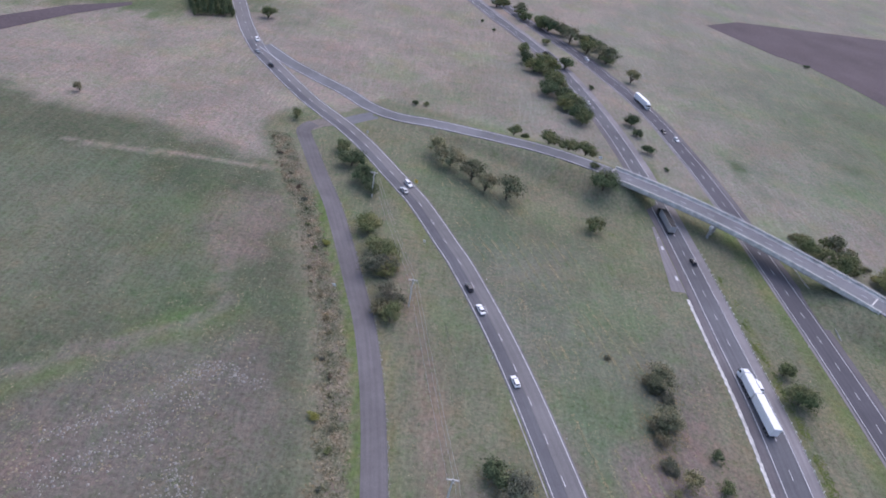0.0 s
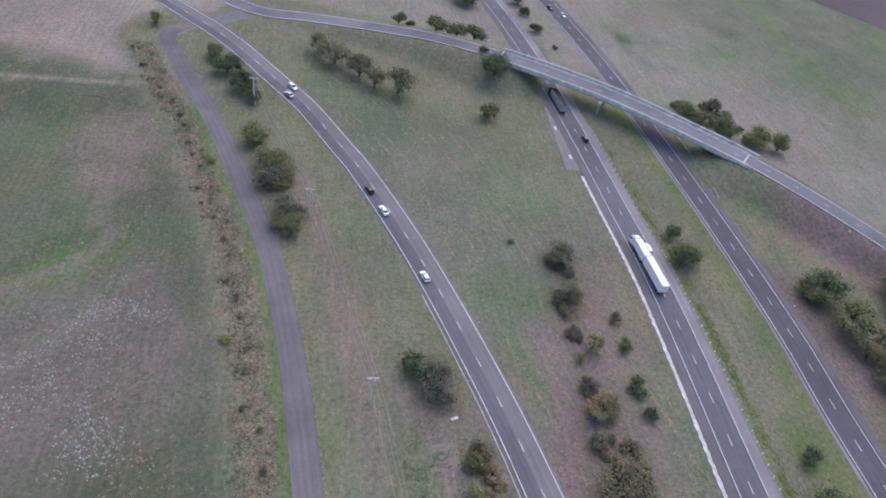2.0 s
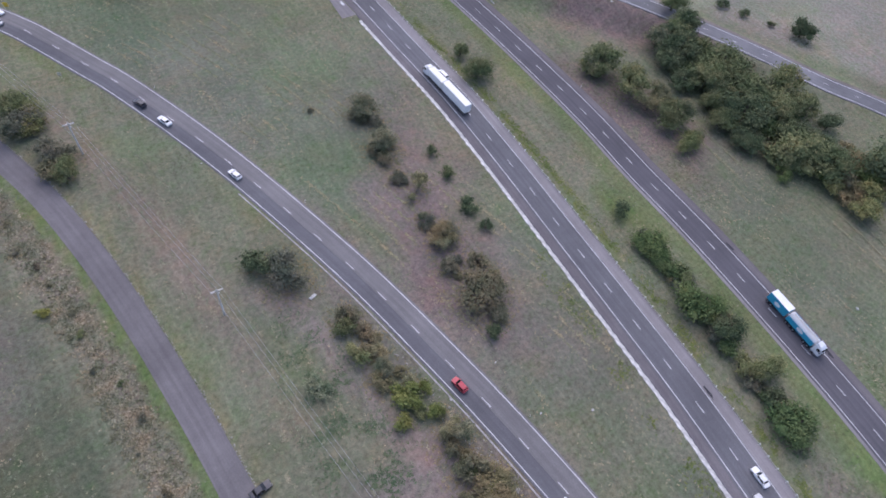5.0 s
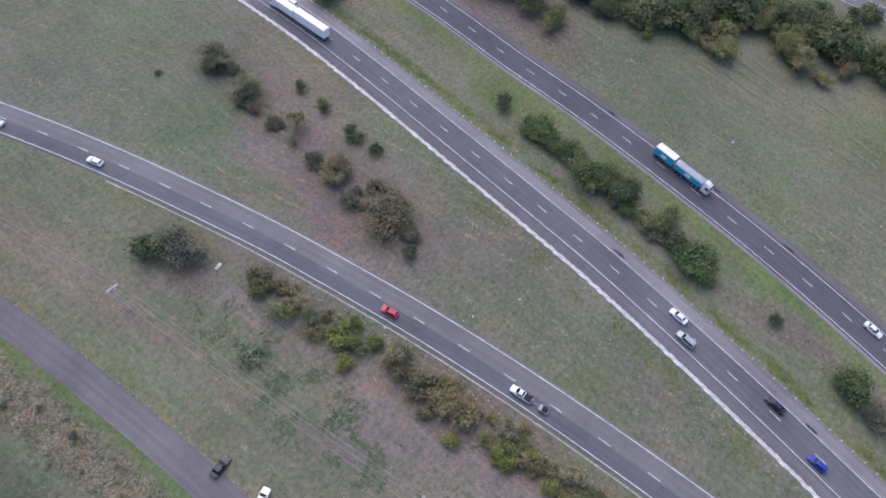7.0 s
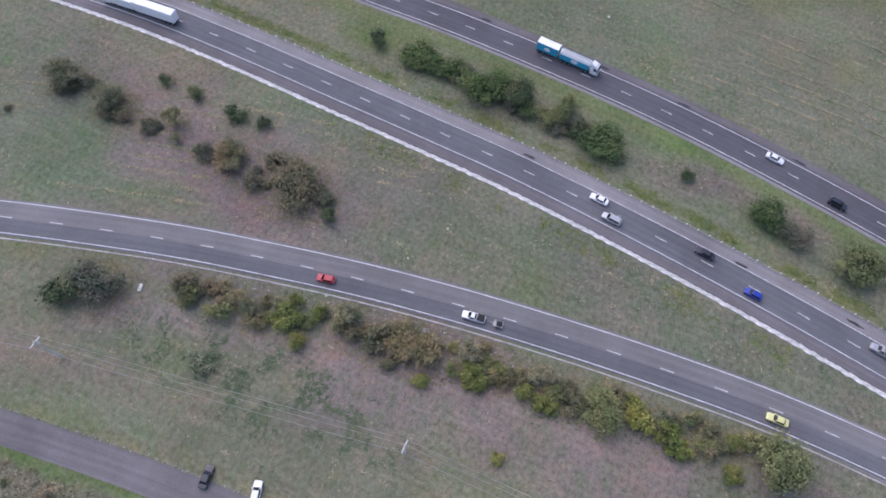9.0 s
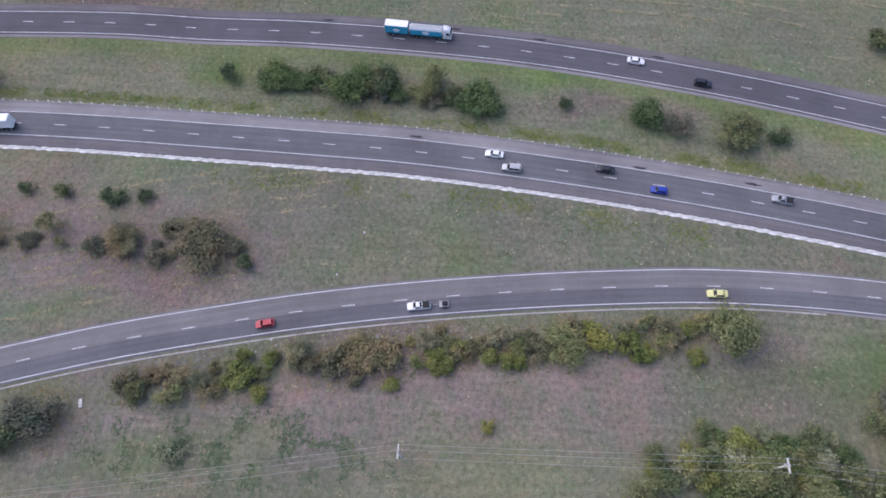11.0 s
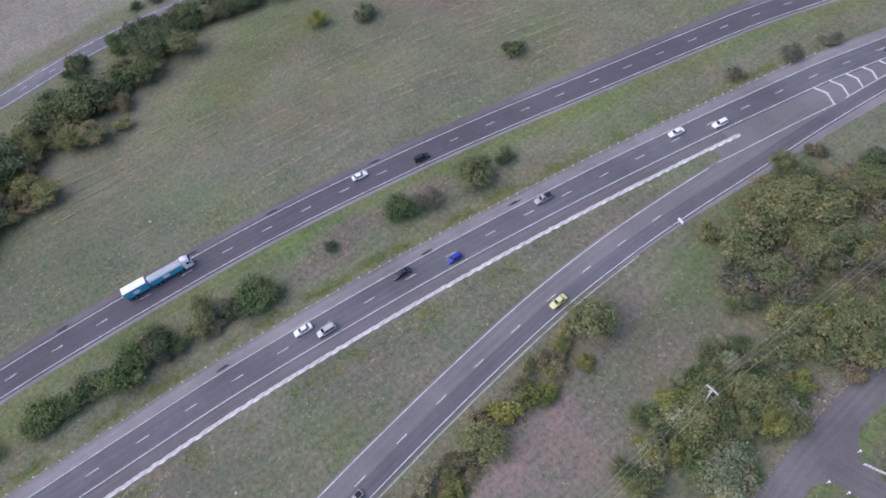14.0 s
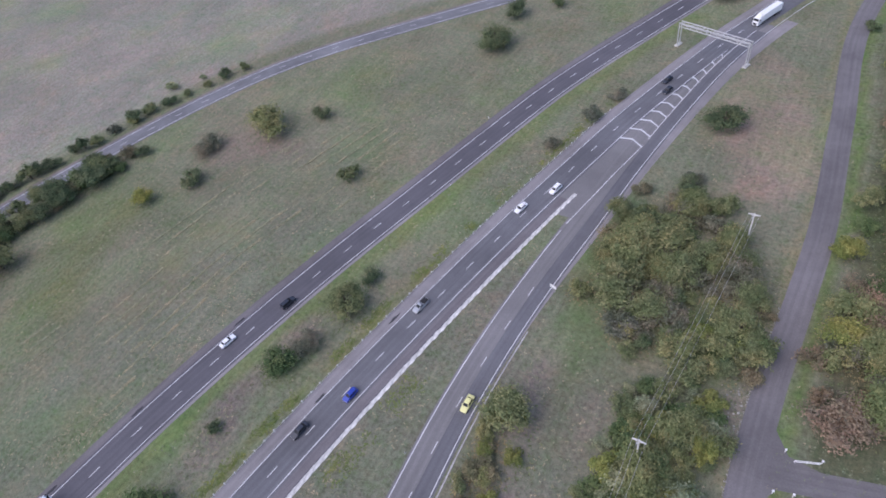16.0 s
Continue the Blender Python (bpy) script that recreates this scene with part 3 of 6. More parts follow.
def tree_meshes(rng, height, lobes, cards, card, cone=False, open_=0.0):
    """Meshes of a tree whose crown is about 1 wide in radius: trunk with limbs, and a crown of leaf sprays in lobes."""
    tv, tf, cv, cf = [], [], [], []
    low = 0.0 if height < 1.3 else (0.08 if height < 1.7 else 0.22)
    add_tube(tv, tf, [(0, 0, -0.05), (0.02, 0.01, height * 0.3), (0.03, -0.02, height * 0.75)], (0.075, 0.055, 0.02))
    centres = []
    for i in range(lobes):
        if cone:
            k = (i + 0.5) / lobes
            a, rad = rng.uniform(0, 6.28), (1 - k) * 0.5
            c = np.array((rad * math.cos(a), rad * math.sin(a), height * (0.15 + 0.75 * k)))
            r = 0.2 + 0.5 * (1 - k)
        else:
            a, rad = rng.uniform(0, 6.28), math.sqrt(rng.uniform(0.0, 1)) * 0.74
            c = np.array((rad * math.cos(a), rad * math.sin(a), height * (low + rng.uniform(0.25, 0.62 - low * 0.3)) * (1.15 - 0.45 * rad)))
            r = rng.uniform(0.28, 0.5)
        centres.append((c, r))
        add_tube(tv, tf, [(0.01, 0, height * 0.12), tuple(c * (0.55, 0.55, 0.6)), tuple(c)], (0.04, 0.022, 0.008), 4)
    for c, r in centres:
        # loose inner mass that keeps the light out of the lobe
        base, rings, seg = len(cv), 4, 7
        for k in range(rings + 1):
            th = math.pi * k / rings
            for i in range(seg):
                a = 2 * math.pi * (i + 0.5 * (k % 2)) / seg
                rr = r * (0.55 - 0.3 * open_) * rng.uniform(0.75, 1.1)
                cv.append((c[0] + rr * math.sin(th) * math.cos(a), c[1] + rr * math.sin(th) * math.sin(a), max(0.0, c[2] + rr * 0.85 * math.cos(th))))
        for k in range(rings):
            for i in range(seg):
                j = (i + 1) % seg
                cf.append((base + k * seg + i, base + (k + 1) * seg + i, base + (k + 1) * seg + j, base + k * seg + j))
    for i in range(cards):
        c, r = centres[rng.randrange(len(centres))]
        d = np.array([rng.gauss(0, 1) for _ in range(3)])
        d /= np.linalg.norm(d)
        if d[2] < -0.3:
            d[2] = -d[2]
        p = c + d * r * rng.uniform(0.55, 1.38) * (1, 1, 0.9)
        p[2] = max(p[2], 0.03)
        nrm = d * 0.7 + np.array([rng.uniform(-1, 1) for _ in range(3)]) * 0.7 + (0, 0, 0.35)
        nrm /= np.linalg.norm(nrm)
        u = np.cross(nrm, (rng.uniform(-1, 1), rng.uniform(-1, 1), rng.uniform(-1, 1)))
        u /= max(np.linalg.norm(u), 1e-6)
        v = np.cross(nrm, u)
        s = card * rng.uniform(0.6, 1.4)
        b = len(cv)
        cv.extend([tuple(p - u * s), tuple(p - v * s * 0.55 + nrm * s * 0.2), tuple(p + u * s * rng.uniform(0.7, 1.2)), tuple(p + v * s * 0.6 - nrm * s * 0.15)])
        cf.append((b, b + 1, b + 2, b + 3))
    return (tv, tf), (cv, cf)


def raw_mesh(name, vf, material):
    me = bpy.data.meshes.new(name)
    me.from_pydata([tuple(map(float, v)) for v in vf[0]], [], vf[1])
    me.materials.append(material)
    return me


KINDS = {   # height against crown radius, lobes, openness, name, category
    "dark": (1.5, 11, 0.0, "dark green spreading roadside tree", "tree"),
    "olive": (1.55, 11, 0.15, "olive-green native tree with a broken crown", "tree"),
    "gum": (1.75, 10, 0.35, "grey-brown gum tree with thin open crown", "tree"),
    "brown": (1.1, 8, 0.35, "brownish half-bare scrub bush on leaf litter", "bush"),
    "green": (1.15, 11, 0.0, "dense fresh-green bush in the median strip", "bush"),
    "lime": (1.3, 8, 0.1, "bright yellow-green bush in rough grass", "bush"),
    "grey": (1.2, 8, 0.5, "bare grey twiggy bush in the grass", "bush"),
    "pale": (1.2, 9, 0.2, "pale grey-green spreading bush", "bush"),
    "red": (1.1, 9, 0.3, "reddish brown autumn bush beside the lane", "bush"),
    "cone": (2.4, 9, 0.0, "tall dark conifer standing in a paddock", "tree"),
}
MODELS = {}
tree_rng = random.Random(7)
PLANTED = []


def model(kind, big):
    key = (kind, big)
    if key not in MODELS:
        height, lobes, open_, _, _ = KINDS[kind]
        leaf = LEAVES["dark" if kind == "cone" else kind]
        MODELS[key] = []
        for v in range(3 if kind in ("dark", "olive", "brown") else 2):
            trunk, crown = tree_meshes(tree_rng, height, lobes + (5 if big else 0), 3000 if big else 1100, 0.044 if big else 0.074, kind == "cone", open_)
            MODELS[key].append((raw_mesh("trunk", trunk, BARK), raw_mesh("crown", crown, leaf)))
    return MODELS[key]


def ground_height(x, y):
    i, j = min(max(np.searchsorted(gx, x), 1), len(gx) - 1), min(max(np.searchsorted(gy, y), 1), len(gy) - 1)
    tx, ty = (x - gx[i - 1]) / (gx[i] - gx[i - 1]), (y - gy[j - 1]) / (gy[j] - gy[j - 1])
    return float((GZ[i - 1, j - 1] * (1 - tx) + GZ[i, j - 1] * tx) * (1 - ty) + (GZ[i - 1, j] * (1 - tx) + GZ[i, j] * tx) * ty)


def grove(kind, places, group=""):
    _, _, _, label, category = KINDS[kind]
    for x, y, r in places:
        trunk, crown = tree_rng.choice(model(kind, r > 4.2))
        t = new("conifer" if kind == "cone" else category)
        t.matrix_world = pose(x, y, ground_height(x, y) - 0.05, 0, 0, tree_rng.uniform(0, 360)) @ Matrix.Diagonal((r * tree_rng.uniform(0.85, 1.2), r * tree_rng.uniform(0.75, 1.12), r * tree_rng.uniform(0.8, 1.1) * (0.88 if r > 6 else 1.0), 1))
        PLANTED.append((x, y, r, kind))
        tagged(t, ("small " if r < 3 else "") + label, category, group)
        child(new("trunk", trunk), t)
        child(new("crown", crown), t)


grove("dark", [(-34.9, 227.8, 4.4), (-29.3, 217.3, 5.3), (-22.8, 205.7, 5.6), (-18.4, 198.9, 4.0), (76.4, 224.9, 6.8), (73.9, 238.6, 2.3), (45.4, 268.7, 3.1),
               (77.0, 379.5, 5.7), (90.4, 352.1, 1.9), (106.4, 308.1, 5.0), (106.8, 295.3, 3.6), (108.9, 277.4, 3.4), (114.9, 261.5, 1.6), (160.8, 210.0, 6.3),
               (-9.9, 286.8, 1.9), (-4.3, 287.7, 1.9), (-269.8, 336.2, 2.6), (280.9, 480.5, 2.3), (23.0, 447.1, 1.4), (31.4, 430.3, 1.7)])
grove("dark", [(89.1, 99.3, 2.2), (88.8, 90.2, 2.3), (87.7, 76.9, 2.9), (88.1, 69.0, 2.2), (71.3, 41.2, 2.6), (30.2, 84.1, 4.1), (121.7, 134.7, 3.4), (121.8, 123.3, 5.5),
               (126.7, 55.6, 2.9), (195.8, 102.1, 8.7), (204.0, 89.5, 8.9), (204.0, 75.7, 9.0), (191.7, 67.7, 8.5), (201.1, 52.7, 6.6), (229.8, 135.8, 2.6), (241.4, 119.9, 2.6),
               (245.8, 111.7, 2.6), (252.0, 102.1, 1.6), (257.5, 91.9, 5.3), (124.4, 12.7, 4.6), (121.0, -6.4, 3.8), (120.6, -35.1, 1.9), (200.9, 37.4, 8.5)])
grove("dark", [(220.5, 27.0, 9.1), (228.9, -5.3, 9.2), (238.1, -30.5, 6.0), (112.4, -78.2, 6.2), (112.5, -89.5, 3.2), (177.5, -147.6, 3.6), (200.3, -99.7, 4.2),
               (229.6, -25.7, 6.9), (238.8, -84.5, 7.1), (43.3, -186.2, 6.4), (44.6, -155.1, 3.7), (138.9, -235.3, 5.8), (125.5, -246.7, 3.5), (63.5, -266.7, 5.8),
               (27.6, -279.1, 4.8), (10.5, -297.2, 5.9), (11.6, -254.7, 2.8), (256.7, -119.2, 3.8), (263.4, -97.5, 3.8), (267.0, -83.0, 3.9), (269.2, -76.0, 3.9),
               (272.1, -67.3, 3.3), (274.6, -55.7, 4.9), (246.9, -74.1, 5.8)])
grove("olive", [(-15.5, 174.9, 5.1), (-9.9, 163.3, 5.3), (-2.0, 131.6, 4.3), (69.8, 198.3, 4.2), (50.5, 391.5, 4.9), (59.4, 364.5, 6.3), (65.8, 339.7, 5.9), (71.5, 317.7, 6.5),
                (78.2, 298.8, 6.2), (39.8, 267.3, 4.3), (57.3, 267.2, 6.2), (66.2, 262.0, 6.2), (74.0, 259.3, 5.0), (68.0, 422.8, 3.5), (33.7, 492.5, 5.0), (51.1, 481.1, 5.2),
                (67.8, 469.0, 5.3), (83.1, 450.1, 5.6), (95.3, 431.4, 5.8), (106.9, 402.6, 6.1), (165.0, 203.1, 6.3), (172.8, 197.2, 6.3), (186.9, 192.8, 7.7), (195.2, 188.7, 5.2)])
grove("olive", [(-109.9, 375.4, 5.4), (-60.6, 250.5, 3.5), (164.5, 109.1, 8.1), (165.9, 95.3, 8.0), (168.4, 77.4, 7.8), (165.4, 66.4, 4.8), (211.1, 122.1, 7.2), (220.8, 72.5, 9.0),
                (40.3, 51.3, 3.0), (125.9, 0.2, 4.6), (194.7, 45.7, 9.1), (227.8, 12.3, 9.2), (55.1, -32.3, 4.8), (58.8, -68.3, 6.0), (192.2, -134.0, 7.9), (145.1, -122.8, 4.0),
                (232.5, -42.3, 6.9), (223.1, 4.8, 5.6), (50.2, -123.0, 7.9), (50.1, -111.8, 7.0), (41.5, -108.1, 5.5), (21.6, -111.8, 6.2), (15.5, -106.0, 3.4), (25.9, -81.7, 6.1), (30.5, -69.8, 6.2), (46.1, -129.4, 7.8)])
grove("grey", [(-8.4, 153.3, 5.9), (-3.2, 140.9, 4.9), (64.5, 129.8, 1.2), (35.2, 79.1, 6.0), (125.8, 29.7, 3.9), (115.2, -63.2, 4.7), (209.0, -115.7, 6.5), (83.3, -178.3, 4.1),
               (79.3, -191.9, 2.9), (89.1, -159.7, 3.5)])
grove("olive", [(38.0, -121.6, 6.1), (34.0, -128.5, 5.5)])
grove("gum", [(4.5, 238.7, 5.6), (10.9, 230.7, 6.6), (20.5, 222.0, 7.5), (26.3, 214.9, 5.3), (35.2, 211.3, 6.9), (118.8, 375.0, 5.9), (-152.0, 240.9, 2.6), (77.7, 122.8, 4.6),
              (77.2, 107.7, 4.3), (79.3, 89.9, 3.0)])
grove("brown", [(75.6, 71.4, 4.9), (74.8, 52.3, 6.7), (75.5, 96.2, 1.6), (42.3, 61.3, 3.2), (42.2, 43.5, 3.0), (48.0, 24.3, 3.5), (49.1, 16.9, 4.1), (51.0, 10.3, 4.7), (50.7, 5.7, 4.1),
                (53.0, -10.5, 3.5), (55.0, -21.9, 2.4), (58.5, -54.8, 3.8)])
grove("green", [(198.8, 60.9, 6.6), (125.8, 42.2, 6.3), (124.9, 33.9, 4.7), (124.7, 22.0, 6.9), (120.9, -12.9, 6.8), (117.1, -55.9, 5.5), (233.0, -17.5, 7.1), (-8.3, -149.6, 7.3), (-9.3, -117.4, 7.8)])
grove("lime", [(45.9, 37.2, 4.2), (50.4, -4.0, 3.2), (55.9, -40.0, 3.7), (57.0, -46.0, 3.7), (37.1, -16.4, 1.7), (209.9, -85.4, 4.3), (32.2, -58.7, 4.2),
               (-11.3, -220.9, 4.1), (-7.5, -176.4, 3.6)])
grove("pale", [(29.3, 48.5, 3.1), (20.2, -65.4, 6.2), (252.2, -152.9, 1.9), (260.8, -141.8, 3.3)])
grove("dark", [(136.8, -210.4, 7.4), (135.2, -209.0, 5.1)])
grove("red", [(-0.5, -96.5, 6.2), (-5.5, -101.0, 4.6), (2.8, -101.5, 3.0)])
grove("olive", [(-3.5, -117.0, 6.0)])


# ---- fillers of the thickets: many bushes grown into one another ----
def inside(x, y, ring):
    hit = False
    for (ax, ay), (bx, by) in zip(ring, ring[1:] + ring[:1]):
        if (ay > y) != (by > y) and x < (bx - ax) * (y - ay) / (by - ay) + ax:
            hit = not hit
    return hit


def grown(kind, x, y, r):
    """Trunk and crown of one plant as arrays in the world: vertices, quads, materials."""
    m = pose(x, y, ground_height(x, y) - 0.05, 0, 0, tree_rng.uniform(0, 360)) @ Matrix.Diagonal((r * tree_rng.uniform(0.85, 1.2), r * tree_rng.uniform(0.75, 1.12), r * tree_rng.uniform(0.8, 1.1), 1))
    m = np.array(m)
    for me in tree_rng.choice(model(kind, r > 4.2)):
        co = np.empty(len(me.vertices) * 3, np.float32)
        me.vertices.foreach_get("co", co)
        quads = np.empty(len(me.loops), np.int32)
        me.loops.foreach_get("vertex_index", quads)
        yield co.reshape(-1, 3) @ m[:3, :3].T + m[:3, 3], quads.reshape(-1, 4), me.materials[0]


def thicket(ring, count, kinds, lo, hi, group, seed, label=""):
    """Plants scattered inside a ring. With a label they have grown into one mass that nobody could count."""
    rng = random.Random(seed)
    xs, ys = [p[0] for p in ring], [p[1] for p in ring]
    done, verts, faces, slots, which = 0, [], [], [], []
    base = 0
    while done < count:
        x, y = rng.uniform(min(xs), max(xs)), rng.uniform(min(ys), max(ys))
        if not inside(x, y, ring):
            continue
        kind, r = rng.choice(kinds), rng.uniform(lo, hi)
        done += 1
        if not label:
            grove(kind, [(x, y, r)], group)
            continue
        PLANTED.append((x, y, r, kind))
        for co, quads, material in grown(kind, x, y, r):
            if material not in slots:
                slots.append(material)
            verts.append(co)
            faces.append(quads + base)
            which.append(np.full(len(quads), slots.index(material), np.int32))
            base += len(co)
    if label:
        mass = mesh_object("thicket", np.concatenate(verts), np.concatenate(faces), None)
        for material in slots:
            mass.data.materials.append(material)
        mass.data.polygons.foreach_set("material_index", np.concatenate(which))
        tagged(mass, label, "thicket", kind="stuff")


thicket([(59.4, -125.6), (55.8, -144.2), (49.5, -153.4), (36.1, -149.8), (21.1, -130.1), (14.1, -116.8), (13.5, -106.8), (26.7, -112.1), (37.9, -114.1), (50.9, -104.2)], 26,
        ["olive", "olive", "grey", "brown", "dark"], 2.5, 5.5, "thicket beside the lane", 3, "dense olive and grey-green thicket beside the lane")
thicket([(36.9, -62.7), (38.0, -84.6), (31.5, -91.6), (19.9, -87.9), (14.9, -69.8), (18.0, -56.9), (27.7, -53.2)], 22, ["olive", "olive", "pale", "green", "lime"], 2.0, 4.0, "thicket under the power line", 4, "low mixed green thicket under the power line")
thicket([(185.7, 104.9), (190.5, 67.7), (198.1, 36.1), (216.5, 18.0), (224.2, -10.4), (236.2, -44.6), (245.3, -52.7), (240.3, -12.5), (230.9, 28.2), (222.3, 68.4), (207.9, 114.0)], 40,
        ["dark", "dark", "olive", "green", "brown"], 3.5, 7.0, "tree belt below the overpass road", 5, "dense dark green tree belt along the overpass road")
thicket([(2.3, -104.6), (4.1, -153.0), (6.1, -203.8), (5.0, -261.6), (-22.1, -260.3), (-31.2, -166.9), (-26.2, -103.8)], 42, ["green", "olive", "olive", "red", "lime", "grey", "dark"], 3.0, 6.5, "trees west of the lane", 6, "mixed green and russet trees west of the lane")
thicket([(157.9, 112.5), (170.9, 112.9), (174.9, 71.2), (164.0, 63.1), (158.8, 86.1)], 9, ["olive", "gum"], 3.0, 5.0, "trees beside the carriageway", 8)
thicket([(70.1, 128.5), (79.9, 128.8), (81.9, 87.6), (80.6, 45.3), (69.5, 43.1), (71.0, 83.4)], 13, ["brown", "brown", "gum", "grey"], 1.4, 3.2, "scrub between ramp and carriageway", 9)
thicket([(37.3, 67.0), (44.3, 65.3), (55.7, -13.4), (62.0, -70.4), (54.0, -70.3), (47.6, -13.5), (40.7, 34.1)], 24, ["brown", "brown", "olive", "lime"], 1.4, 3.0, "scrub along the ramp", 10)
thicket([(121.2, 46.3), (129.5, 44.6), (127.7, 2.3), (122.6, -16.6), (117.5, -16.6), (120.5, 15.0)], 9, ["green", "grey", "brown", "dark"], 2.0, 3.6, "bushes in the median strip", 11)
thicket([(-17.5, 178.8), (-8.6, 177.5), (2.8, 126.2), (-4.7, 124.2)], 10, ["olive", "grey", "brown"], 2.5, 4.5, "trees beside the lane", 12)
thicket([(46.1, 395.5), (63.2, 391.9), (82.9, 302.3), (72.8, 294.5), (59.0, 336.7)], 14, ["olive", "dark"], 4.0, 7.0, "tree row west of the carriageways", 13)
thicket([(30.0, 500.7), (45.0, 496.4), (104.9, 433.4), (112.0, 403.5), (102.4, 401.2), (83.3, 433.2)], 14, ["olive", "dark", "gum"], 5.0, 8.5, "tree row east of the carriageways", 14)
thicket([(58.4, -106.1), (60.3, -131.4), (54.9, -148.9), (42.4, -153.2), (33.1, -138.6), (37.9, -112.4), (47.1, -102.3)], 14, ["olive", "green", "olive", "grey"], 2.5, 4.5, "thicket beside the lane", 16, "dense olive and grey-green thicket beside the lane")
thicket([(39.7, -57.1), (40.7, -81.1), (35.4, -91.6), (24.0, -93.2), (17.4, -80.8), (16.3, -60.6)], 16, ["green", "olive", "pale", "brown"], 1.8, 3.6, "thicket under the power line", 17, "low mixed green thicket under the power line")
thicket([(244.4, -42.8), (256.3, -42.9), (247.1, -90.6), (236.3, -115.4), (229.8, -108.3), (239.1, -71.9)], 20, ["dark", "olive", "green", "brown"], 2.5, 5.0, "tree belt below the overpass road", 18, "dense dark green tree belt along the overpass road")
thicket([(58.4, -104.4), (60.3, -131.4), (56.7, -151.4), (49.6, -162.7), (33.5, -154.4), (19.3, -131.7), (13.1, -115.1), (14.8, -98.3), (24.5, -103.6), (37.4, -95.2), (46.8, -91.8)], 34,
        ["olive", "olive", "green", "grey", "brown", "lime"], 2.2, 4.6, "thicket beside the lane", 22, "dense olive and grey-green thicket beside the lane")
thicket([(39.6, -49.5), (44.5, -79.3), (37.4, -95.2), (21.4, -96.7), (15.5, -80.7), (15.1, -56.8), (23.4, -45.6)], 26, ["olive", "green", "pale", "olive", "lime"], 2.0, 4.2, "thicket under the power line", 23, "low mixed green thicket under the power line")
thicket([(4.5, -97.9), (5.9, -153.1), (8.6, -203.9), (-7.2, -203.4), (-16.9, -93.7)], 30, ["green", "olive", "red", "grey", "lime", "olive"], 3.0, 6.0, "trees west of the lane", 24, "mixed green and russet trees west of the lane")
thicket([(256.2, 7.8), (258.3, -32.9), (253.8, -72.1), (245.4, -101.5), (234.8, -101.3), (244.2, -62.4), (246.4, -12.5)], 24, ["dark", "olive", "green"], 3.0, 5.5, "tree belt below the overpass road", 25, "dense dark green tree belt along the overpass road")
thicket([(34, -47), (37, -63), (38, -87), (30, -96), (21, -90), (16, -76), (16, -64)], 46, ["olive", "green", "dark", "pale", "green", "lime"], 1.6, 3.4, "thicket under the power line", 31, "low mixed green thicket under the power line")
thicket([(59, -131), (52, -106), (35, -96), (24, -90), (14, -101), (15, -112), (28, -126), (38, -136), (49, -138)], 40, ["olive", "dark", "green", "dark", "grey"], 2.2, 4.4, "thicket beside the lane", 32, "dense olive and grey-green thicket beside the lane")
thicket([(188, 56), (186, 41), (192, 23), (203, 5), (224, -35), (243, -21), (234, 13), (229, 30), (213, 52)], 40, ["olive", "olive", "gum", "brown", "green"], 2.6, 5.2, "tree belt below the overpass road", 33, "dense dark green tree belt along the overpass road")
thicket([(193, 116), (183, 96), (182, 67), (181, 49), (190, 36), (223, 62), (218, 81), (214, 106)], 34, ["dark", "olive", "olive", "gum"], 3.0, 5.6, "tree belt below the overpass road", 34, "dense dark green tree belt along the overpass road")
thicket([(160, 222), (160, 205), (187, 182), (194, 198), (180, 220)], 14, ["gum", "olive", "brown"], 2.2, 4.0, "trees beyond the overpass", 35)
row_rng = random.Random(19)
for y in np.arange(-38, -166, -7.6):
    i = int(np.argmin(np.abs(OVER[:, 1] - y)))
    n = sideways(OVER)[i]
    off = row_rng.uniform(9.5, 12.5)
    grove(row_rng.choice(["dark", "olive", "grey", "dark"]), [(OVER[i, 0] + n[0] * off, y + n[1] * off, row_rng.uniform(2.2, 3.8))], "trees outside the overpass road")
for y in np.arange(62, -76, -3.3):
    i = int(np.argmin(np.abs(RAMP[:, 1] - y)))
    n = sideways(RAMP)[i]
    off = -row_rng.uniform(8.5, 13.5)
    grove(row_rng.choice(["brown", "olive", "brown", "gum", "lime"]), [(RAMP[i, 0] + n[0] * off, y + n[1] * off, row_rng.uniform(1.5, 3.0))], "scrub along the ramp")
for k in range(13):
    t = k / 12
    grove(row_rng.choice(["green", "green", "dark", "grey", "olive"]), [(127.4 - 7.9 * t + row_rng.uniform(-1.5, 1.5), 46.5 - 63.1 * t + row_rng.uniform(-1.5, 1.5), row_rng.uniform(2.2, 3.8))], "bushes in the median strip")
for k in range(16):
    t = k / 15
    grove(row_rng.choice(["brown", "gum", "brown", "grey"]), [(78.1 - 2.5 * t + row_rng.uniform(-3, 3), 123.2 - 80.0 * t + row_rng.uniform(-2, 2), row_rng.uniform(1.3, 2.8))], "scrub between ramp and carriageway")
side_s, side_n = along(SIDE), sideways(SIDE)
hedge_rng = random.Random(15)
for q in np.arange(12.0, 300.0, 8.0):
    i = int(np.searchsorted(side_s, q))
    off = -hedge_rng.uniform(8.5, 13.5)
    grove(hedge_rng.choice(["brown", "red", "grey", "olive"]), [(SIDE[i, 0] + side_n[i, 0] * off, SIDE[i, 1] + side_n[i, 1] * off, hedge_rng.uniform(0.5, 1.3))], "scrubby hedgerow beside the lane")
grove("lime", [(-16.1, 93.8, 1.6), (-28.0, 163.3, 1.4)])
